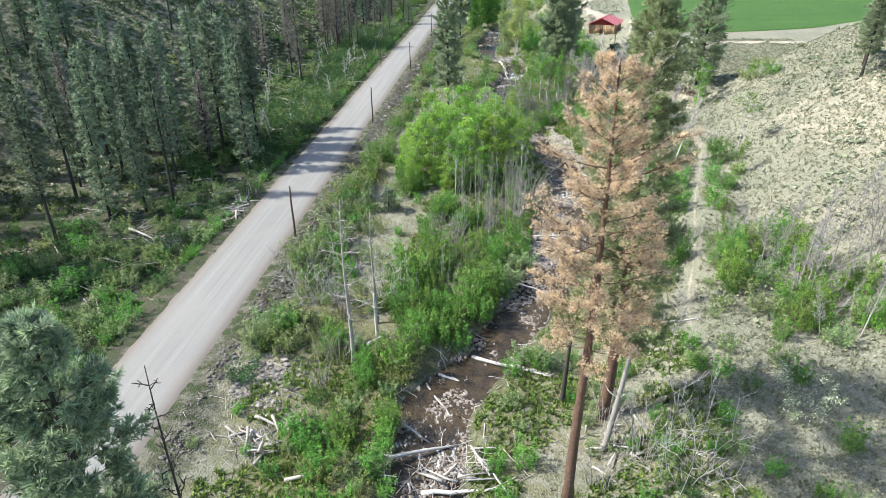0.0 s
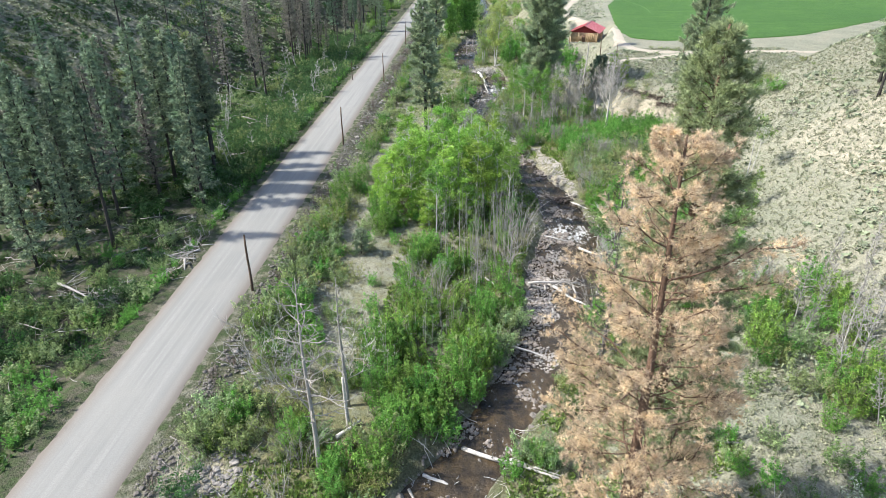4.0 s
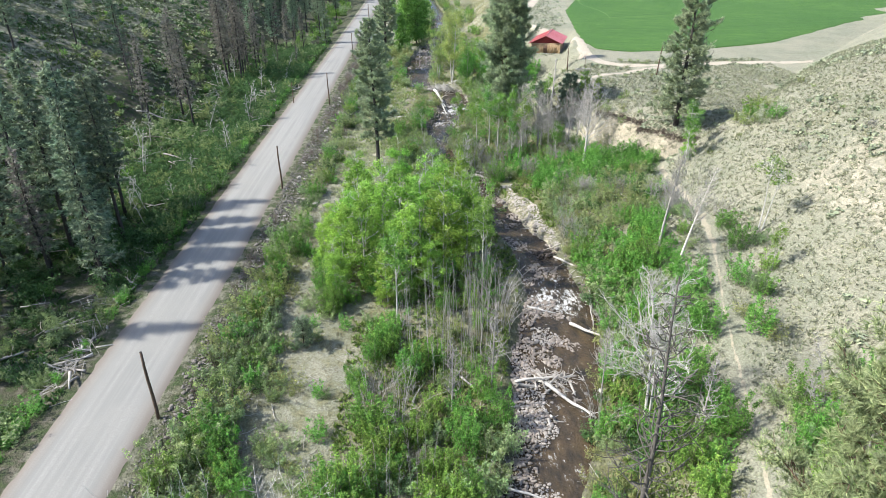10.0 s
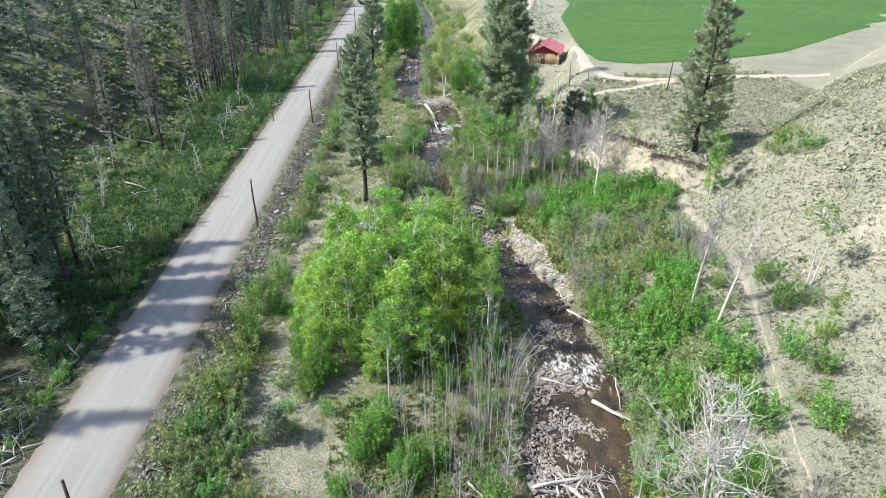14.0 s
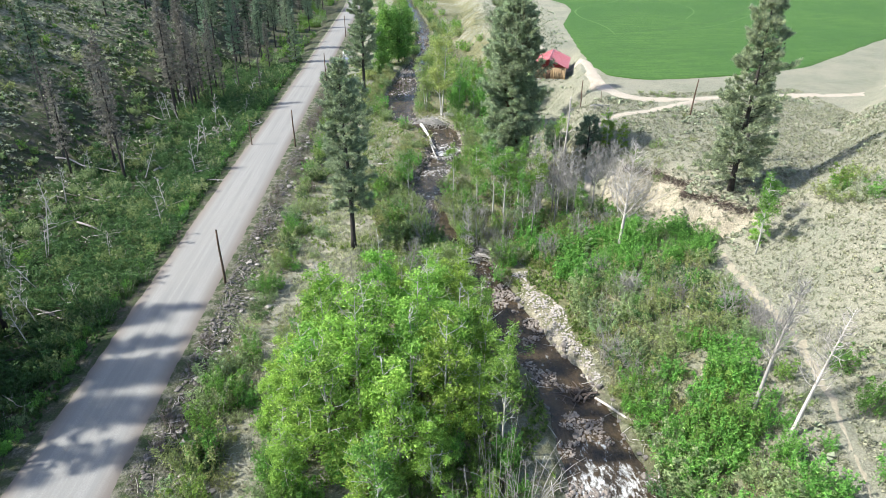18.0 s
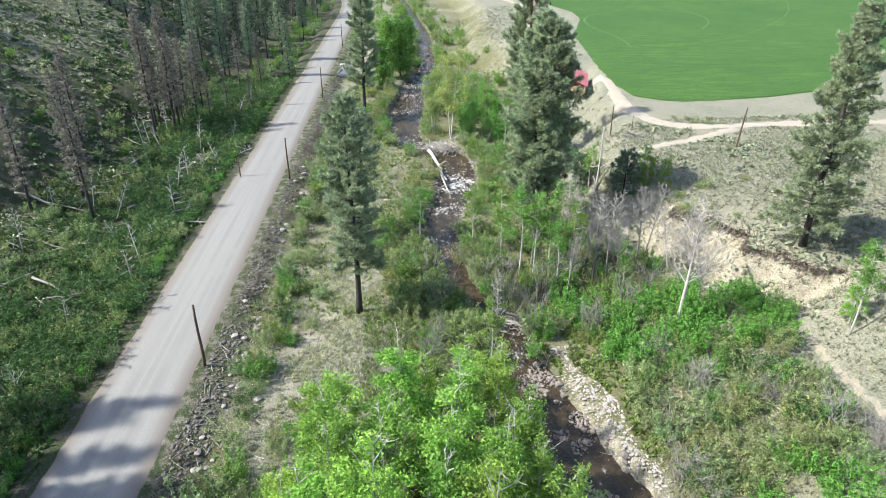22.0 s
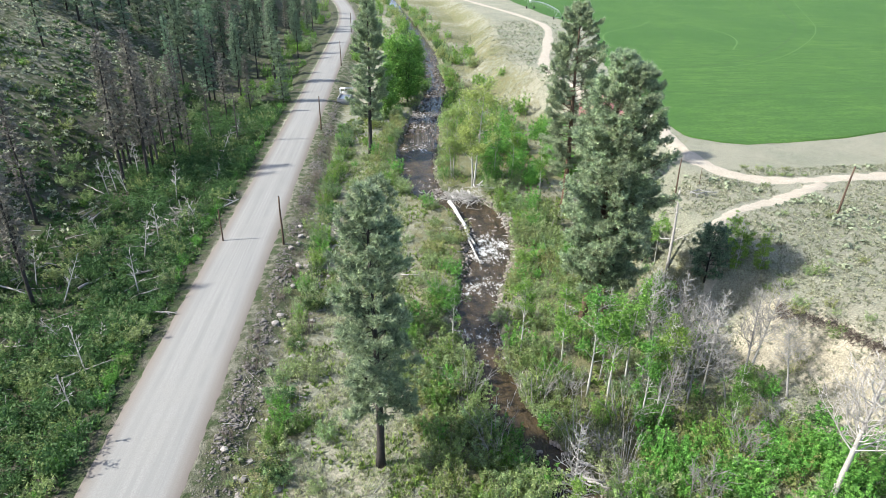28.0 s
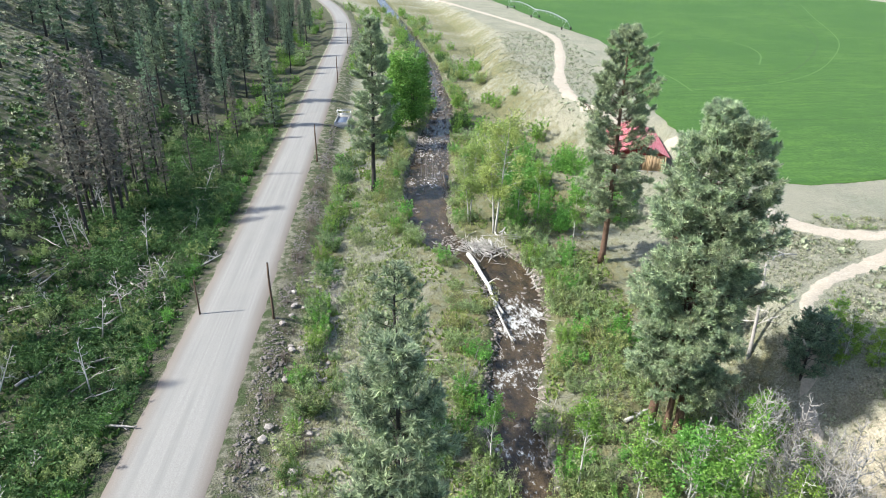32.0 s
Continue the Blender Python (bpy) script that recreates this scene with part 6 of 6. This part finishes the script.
sticks("fallen_branches", "grey dead sticks scattered over the road bank", spots_in(420, (0.8, 8), (34, 140), 51, True), (0.5, 1.8), M_DEADWOOD, 52, 0.024)
sticks("fallen_branches", "bleached sticks stranded along the creek", spots_in(420, (-6, 28), (24, 200), 53, keep=lambda x, y: np.abs(dist_line(x, y, CREEK)[0] - creek_half(y)) < 2.2), (0.8, 3.0), M_DEADWOOD_PALE, 54, 0.03)
sticks("fallen_branches", "grey dead branches lying in the brush", spots_in(520, (-38, -11), (30, 230), 55, True), (0.8, 3.6), M_DEADWOOD, 56, 0.035)
sticks("fallen_branches", "grey dead branches lying in the thicket", spots_in(300, (4, 46), (26, 130), 57, True), (0.8, 2.6), M_DEADWOOD, 58, 0.028)

# ---- low growth ----


def tufts(name, label, spots, size, blades, width, material, seed, spread=0.7, high=1.0):
    rng = np.random.default_rng(seed)
    spots = np.asarray(spots, float)
    z = ground(spots[:, 0], spots[:, 1])
    c = np.stack([spots[:, 0], spots[:, 1], z - 0.03], 1)
    s = Shape()
    s.needles(c, np.tile(np.array([[0, 0, high]]), (len(c), 1)), size, rng, blades, width, spread)
    return tagged(new(name, s.mesh(name, material, False)), label, "grass", kind="stuff")


off = lambda x, y: (dist_line(x, y, CREEK)[0] > creek_half(y) + 0.9) & (dist_line(x, y, TRAIL_XY)[0] > 0.7) & (dist_line(x, y, FORK_XY)[0] > 1.2) & (dist_line(x, y, TRACK_XY)[0] > 1.7) & ~bar(x, y)
low = lambda x, y: off(x, y) & ((y > 60) | (x < 26)) & ((y < 48) | (y > 125) | (x - pole_x(y) > 15)) & (fbm(x, y, 4.0, 7.0) + 0.35 * fbm(x, y, 1.3) > -0.15)
tufts("ground_cover", "low green herbs and grass on the flood plain", spots_in(15000, (4.5, 45), (24, 125), 21, True, low), 0.5, 5, 0.22, M_FORB, 22, 0.9)
tufts("ground_cover", "low green herbs and grass beside the upper creek", spots_in(7500, (4.5, 42), (125, 235), 23, True, low), 0.5, 5, 0.22, M_FORB, 24, 0.9)
# West tufts take the dark copy in place of shade from the trees.
tufts("ground_cover", "green undergrowth beside the burnt forest", spots_in(14000, (-34, -9.8), (28, 240), 25, True, lambda x, y: (y > 98) | (fbm(x, y, 3.0, 2.0) > 0.2)), 0.62, 5, 0.22, M_FORB_SHADE, 26, 0.9)
tufts("ground_cover", "patchy green undergrowth in the forest", spots_in(9000, (-75, -32), (50, 230), 27, True, lambda x, y: fbm(x, y, 5.0, 3.0) > 0.0), 0.6, 4, 0.25, M_FORB_SHADE, 28, 0.9)
tufts("pale_grass", "pale spring grass in an old wheel lane", spots_in(13000, (7.5, 17), (105, 205), 35, True, lambda x, y: off(x, y) & (fbm(x, y, 2.5, 1.0) > -0.4)), 0.42, 6, 0.08, M_PALEGRASS, 36, 0.6)
dryland = lambda x, y: off(x, y)
tufts("dry_grass", "tufts of dry grass on the flood plain", spots_in(12000, (3.5, 42), (24, 215), 29, True, dryland), 0.36, 6, 0.06, M_DRYGRASS, 30, 0.55)
hill = lambda x, y: off(x, y) & (fbm(x, y, 7.0, 2.0) + 0.8 * fbm(x, y, 2.0, 4.0) > -0.8)
tufts("bunchgrass", "grey green bunchgrass on the dry hillside", spots_in(26000, (44, 100), (25, 165), 31, True, hill), 0.4, 6, 0.1, M_HILLGRASS, 32, 0.75)
tufts("bunchgrass", "grey green bunchgrass on the far terrace", spots_in(6000, (24, 75), (165, 330), 33, True, lambda x, y: off(x, y) & (x < 55 + 0.2 * (y - 200))), 0.45, 5, 0.12, M_HILLGRASS, 34, 0.75)


def sage(name, label, spots, size, seed, material, leaves=9):
    """Low round sagebrush as one mesh."""
    rng = np.random.default_rng(seed)
    spots = np.repeat(np.asarray(spots, float), leaves, 0)
    r = np.repeat(rng.uniform(0.6, 1.4, len(spots) // leaves) * size, leaves)
    d = rng.normal(size=(len(spots), 3))
    d /= np.linalg.norm(d, axis=1, keepdims=True)
    d[:, 2] = np.abs(d[:, 2])
    c = np.stack([spots[:, 0], spots[:, 1], ground(spots[:, 0], spots[:, 1])], 1) + d * r[:, None] * np.array([1, 1, 0.8])
    s = Shape()
    s.leaves(c, size * 0.95, rng, 0.8)
    return tagged(new(name, s.mesh(name, material, False)), label, "sagebrush", kind="stuff")


sage("sagebrush", "low grey green sagebrush on the west slope", spots_in(8500, (-130, -30), (60, 330), 41, True, lambda x, y: (x < -62 + (y - 107) * 0.33 + 8)), 0.44, 42, M_SAGE, 13)
# Slope brush uses the darkened leaf green to suggest forest shade.
sage("sagebrush", "green brush toned dark for shade, dotted over the west slope", spots_in(1700, (-130, -34), (60, 330), 43, True, lambda x, y: (x < -60 + (y - 107) * 0.33) & (fbm(x, y, 8.0) > 0)), 0.6, 44, M_BRUSH, 18)
sage("bunchgrass", "round grey green grass clumps dotting the dry hillside", spots_in(24000, (40, 100), (25, 165), 37, True, hill), 0.21, 38, M_HILLCLUMP, 7)
sage("sagebrush", "scattered sagebrush on the dry east hill", spots_in(750, (50, 98), (40, 165), 45, True, lambda x, y: off(x, y) & (fbm(x, y, 9.0, 6.0) > 0.15)), 0.5, 46, M_SAGE)
sage("sagebrush", "sagebrush along the field edge", spots_in(260, (50, 75), (170, 320), 47, True, lambda x, y: off(x, y) & (x < np.interp(y, (176, 190, 208, 255, 290, 320), (55, 55, 58.5, 69, 83, 87)))), 0.45, 48, M_SAGE)

# sod and roots that overhang the cut bank
rng = np.random.default_rng(49)
ry = rng.uniform(115, 135, 900)
rx = np.interp(ry, (100, 118, 133, 145), (70, 49, 43, 41)) + 1.2 * np.sin(ry * 0.55) + 0.7 * np.sin(ry * 1.3 + 1) + rng.normal(scale=0.25, size=900) + 0.4
s = Shape()
s.needles(np.stack([rx, ry, ground(rx, ry)], 1), np.tile(np.array([[-0.8, 0, -0.1]]), (900, 1)), 0.6, rng, 4, 0.06, 0.6)
tagged(new("exposed_roots", s.mesh("exposed_roots", M_BROWNTWIG, False)), "dark sod and roots hanging over the cut bank", "roots", kind="stuff")

# ---- cabin ----


def cabin():
    top = thing("cabin", "long log cabin with a red metal gable roof", "cabin")
    half, ln, eave, peak = 4.2, 19.0, 2.75, 4.6
    floor = Shape()
    floor.block((2 * half - 0.6, ln - 1.0, 0.3), pose(0, ln / 2, 0.0))
    part("foundation", floor.mesh("foundation", M_CONCRETE), top)
    for side in (-1, 1):
        wall = Shape()
        wall.block((0.12, ln - 1.2, eave), pose(side * (half - 0.62), ln / 2, eave / 2))
        w = part("side_wall", wall.mesh("side_wall", M_LOGWALL), top)
        for i in range(10):
            s = Shape()
            z = 0.15 + i * 0.27
            s.tube([(side * (half - 0.55), 0.5, z), (side * (half - 0.55), ln - 0.5, z)], (0.135, 0.135), 7)
            part("wall_log", s.mesh("wall_log", M_LOGWALL), w)
    for y, turn in ((0.75, 0), (ln - 0.75, 180)):
        wall = Shape()
        wall.block((2 * half - 1.3, 0.12, eave), pose(0, y, eave / 2))
        w = part("end_wall", wall.mesh("end_wall", M_LOGWALL), top)
        for i in range(14):
            x = -half + 0.85 + i * (2 * half - 1.7) / 13
            if 5 < i < 8:
                continue
            s = Shape()
            s.block((0.42, 0.06, eave - 0.1), pose(x, y - 0.1 if y < 2 else y + 0.1, eave / 2))
            part("board", s.mesh("board", M_LOGWALL), w)
        gable = Shape()
        h = peak - eave
        gable.add(np.array([(-half + 0.1, y - 0.06, eave), (half - 0.1, y - 0.06, eave), (0, y - 0.06, peak - 0.06), (-half + 0.1, y + 0.06, eave), (half - 0.1, y + 0.06, eave), (0, y + 0.06, peak - 0.06)]), [[0, 1, 2]])
        gable.f += [[5, 4, 3], [0, 3, 4, 1], [1, 4, 5, 2], [2, 5, 3, 0]]
        part("gable", gable.mesh("gable", M_REDWALL, False), top, "dark red board gable")
    door = Shape()
    door.block((1.0, 0.08, 2.05), pose(0, 0.64, 1.17))
    part("door", door.mesh("door", M_BARK_PINE), top, "brown plank door")
    for side in (-1, 1):
        slope = math.atan2(peak - eave, half)
        run = half / math.cos(slope) + 0.35
        for i in range(19):
            s = Shape()
            m = pose(0, 0.5 + i * 1.0, peak) @ pose(0, 0, 0, 0, math.degrees(slope) * side, 0) @ pose(side * run / 2, 0, 0.02)
            s.block((run, 0.99, 0.05), m)
            s.block((run, 0.05, 0.1), m @ pose(0, -0.47, 0.03))
            part("roof_panel", s.mesh("roof_panel", M_ROOF, False), top)
    ridge = Shape()
    ridge.tube([(0, 0, peak + 0.05), (0, ln, peak + 0.05)], (0.12, 0.12), 8)
    part("ridge_cap", ridge.mesh("ridge_cap", M_ROOF), top)
    for x in (-half + 0.3, -1.4, 1.4, half - 0.3):
        s = Shape()
        s.tube([(x, 0.12, -0.3), (x, 0.12, eave)], (0.11, 0.1), 8)
        part("porch_post", s.mesh("porch_post", M_LOGWALL), top)
    return top


c = cabin()
c.matrix_basis = pose(47.0, 191.8, 11.5, 0, 0, -21)

# ---- headgate beside the road ----


def headgate():
    top = thing("headgate", "small concrete irrigation intake with steel rails", "irrigation intake")
    for x in (-1.3, 1.3):
        s = Shape()
        s.block((0.22, 7.0, 1.5), pose(x, 0, 0.2))
        part("side_wall", s.mesh("side_wall", M_CONCRETE), top)
    for y in (-3.6, 3.6):
        s = Shape()
        s.block((2.8, 0.22, 1.5), pose(0, y, 0.2))
        part("end_wall", s.mesh("end_wall", M_CONCRETE), top)
    for i in range(6):
        s = Shape()
        s.block((2.3, 1.02, 0.06), pose(0, -2.7 + i * 1.08, 0.55, 6))
        part("screen_panel", s.mesh("screen_panel", M_BLUECOVER), top)
    for y in (3.0, 4.4):
        for x in (-1.5, 1.5):
            s = Shape()
            s.tube([(x, y, -0.2), (x, y, 2.2)], (0.05, 0.05), 7)
            part("rail_post", s.mesh("rail_post", M_STEEL), top)
        for z in (1.2, 2.15):
            s = Shape()
            s.tube([(-1.5, y, z), (1.5, y, z)], (0.05, 0.05), 7)
            part("rail", s.mesh("rail", M_STEEL), top)
    wheel = Shape()
    a = np.linspace(0, 2 * math.pi, 13)
    wheel.tube(np.stack([0.4 * np.cos(a), 3.7 + 0 * a, 1.7 + 0.4 * np.sin(a)], 1), np.full(13, 0.04), 6)
    wheel.tube([(0, 3.7, 0.9), (0, 3.7, 1.7)], (0.05, 0.05), 6)
    part("gate_wheel", wheel.mesh("gate_wheel", M_STEEL), top)
    return top


put(headgate(), 0.4, 238, -8)
again(pole, -2.2, 225, 0, 0.22, label="short wooden marker post beside the road")

def cattle_frame():
    top = thing("metal_frame", "old whitish pipe frame lying on the dry terrace", "metal frame")
    bars = [((-0.9, -0.5), (0.9, -0.5)), ((-0.9, 0.5), (0.9, 0.5)), ((-0.9, -0.5), (-0.9, 0.5)), ((0.9, -0.5), (0.9, 0.5)), ((0.9, -0.5), (2.0, -1.3))]
    for (x1, y1), (x2, y2) in bars:
        s = Shape()
        s.tube([(x1, y1, 0.35), (x2, y2, 0.35)], (0.07, 0.07), 8)
        part("bar", s.mesh("bar", M_CONCRETE), top)
    for x, y in ((-0.9, -0.5), (0.9, -0.5), (-0.9, 0.5), (0.9, 0.5)):
        s = Shape()
        s.tube([(x, y, -0.1), (x, y, 0.35)], (0.06, 0.06), 8)
        part("leg", s.mesh("leg", M_CONCRETE), top)
    return top


put(cattle_frame(), 45.3, 157.0, 20)

# ---- centre pivot irrigator and wheel marks on the field ----


def pivot(spans=4, span=38.0):
    top = thing("pivot_irrigator", "long pale pipe irrigator on wheeled towers in the crop", "irrigation machine")
    for i in range(spans):
        k = np.linspace(0, 1, 9)
        s = Shape()
        arch = 3.3 + 0.9 * np.sin(math.pi * k)
        s.tube(np.stack([0 * k, (i + k) * span, arch], 1), np.full(9, 0.14), 8)
        p = part("pipe", s.mesh("pipe", M_STEEL), top)
        t = Shape()
        for j in range(8):
            for x in (-0.8, 0.8):
                t.tube([(0, (i + k[j]) * span, arch[j]), (x, (i + (k[j] + k[j + 1]) / 2) * span, arch[j] - 0.9)], (0.03, 0.03), 4)
                t.tube([(x, (i + (k[j] + k[j + 1]) / 2) * span, arch[j] - 0.9), (0, (i + k[j + 1]) * span, arch[j + 1])], (0.03, 0.03), 4)
        part("truss", t.mesh("truss", M_STEEL), p)
    for i in range(spans + 1):
        for x in (-1.8, 1.8):
            s = Shape()
            s.tube([(x, i * span, 0.5), (0, i * span, 3.3)], (0.06, 0.06), 6)
            part("tower_leg", s.mesh("tower_leg", M_STEEL), top)
            w = Shape()
            w.tube([(x - 0.18, i * span, 0.6), (x - 0.12, i * span, 0.6), (x + 0.12, i * span, 0.6), (x + 0.18, i * span, 0.6)], (0.4, 0.6, 0.6, 0.4), 14)
            part("wheel", w.mesh("wheel", M_TYRE), top)
        s = Shape()
        s.tube([(-1.8, i * span, 0.7), (1.8, i * span, 0.7)], (0.06, 0.06), 6)
        part("crossbar", s.mesh("crossbar", M_STEEL), top)
    return top


pv = pivot()
pv.matrix_basis = pose(87.0, 333, gz(92, 333) + 0.2, 3.1, 0, 0)


def plane_z(x, y):
    return np.maximum(ground(x, y), 12.5 + 0.055 * (y - 157)) + 0.2


RING = [(75.7, 236.2), (94.7, 238.4), (116, 248.2), (137.6, 266.8), (166, 296.6), (185, 323), (218, 378), (264, 448)]
strip("wheel_mark", bend(RING), 0.55, 0.05, M_CROPDARK, 3, 0, 0.1, 2.0, "dark curved irrigator wheel mark in the crop", "wheel mark", plane_z)
strip("wheel_mark", bend([(x + 5 + 0.03 * (y - 236), y - 2) for x, y in RING]), 0.35, 0.05, M_CROPLINE, 3, 0, 0.1, 2.0, "pale curved wheel mark in the crop", "wheel mark", plane_z)
strip("wheel_mark", bend([(66, 214), (90, 206), (125, 212), (170, 226)]), 0.4, 0.05, M_CROPDARK, 3, 0, 0.1, 2.0, "faint dark wheel mark in the crop", "wheel mark", plane_z)
strip("wheel_mark", bend([(80, 232), (84, 250), (82, 275), (92, 300), (110, 310), (125, 330)]), 0.5, 0.05, M_CROPLINE, 3, 0, 0.1, 2.0, "pale wandering wheel mark in the crop", "wheel mark", plane_z)
strip("wheel_mark", bend([(80, 268), (98, 270), (112, 285), (118, 305), (114, 330)]), 0.5, 0.05, M_CROPDARK, 3, 0, 0.1, 2.0, "dark curved wheel mark in the crop", "wheel mark", plane_z)
strip("wheel_mark", bend([(118, 262), (132, 280), (138, 300), (134, 322)]), 0.5, 0.05, M_CROPLINE, 3, 0, 0.1, 2.0, "pale curved wheel mark in the crop", "wheel mark", plane_z)
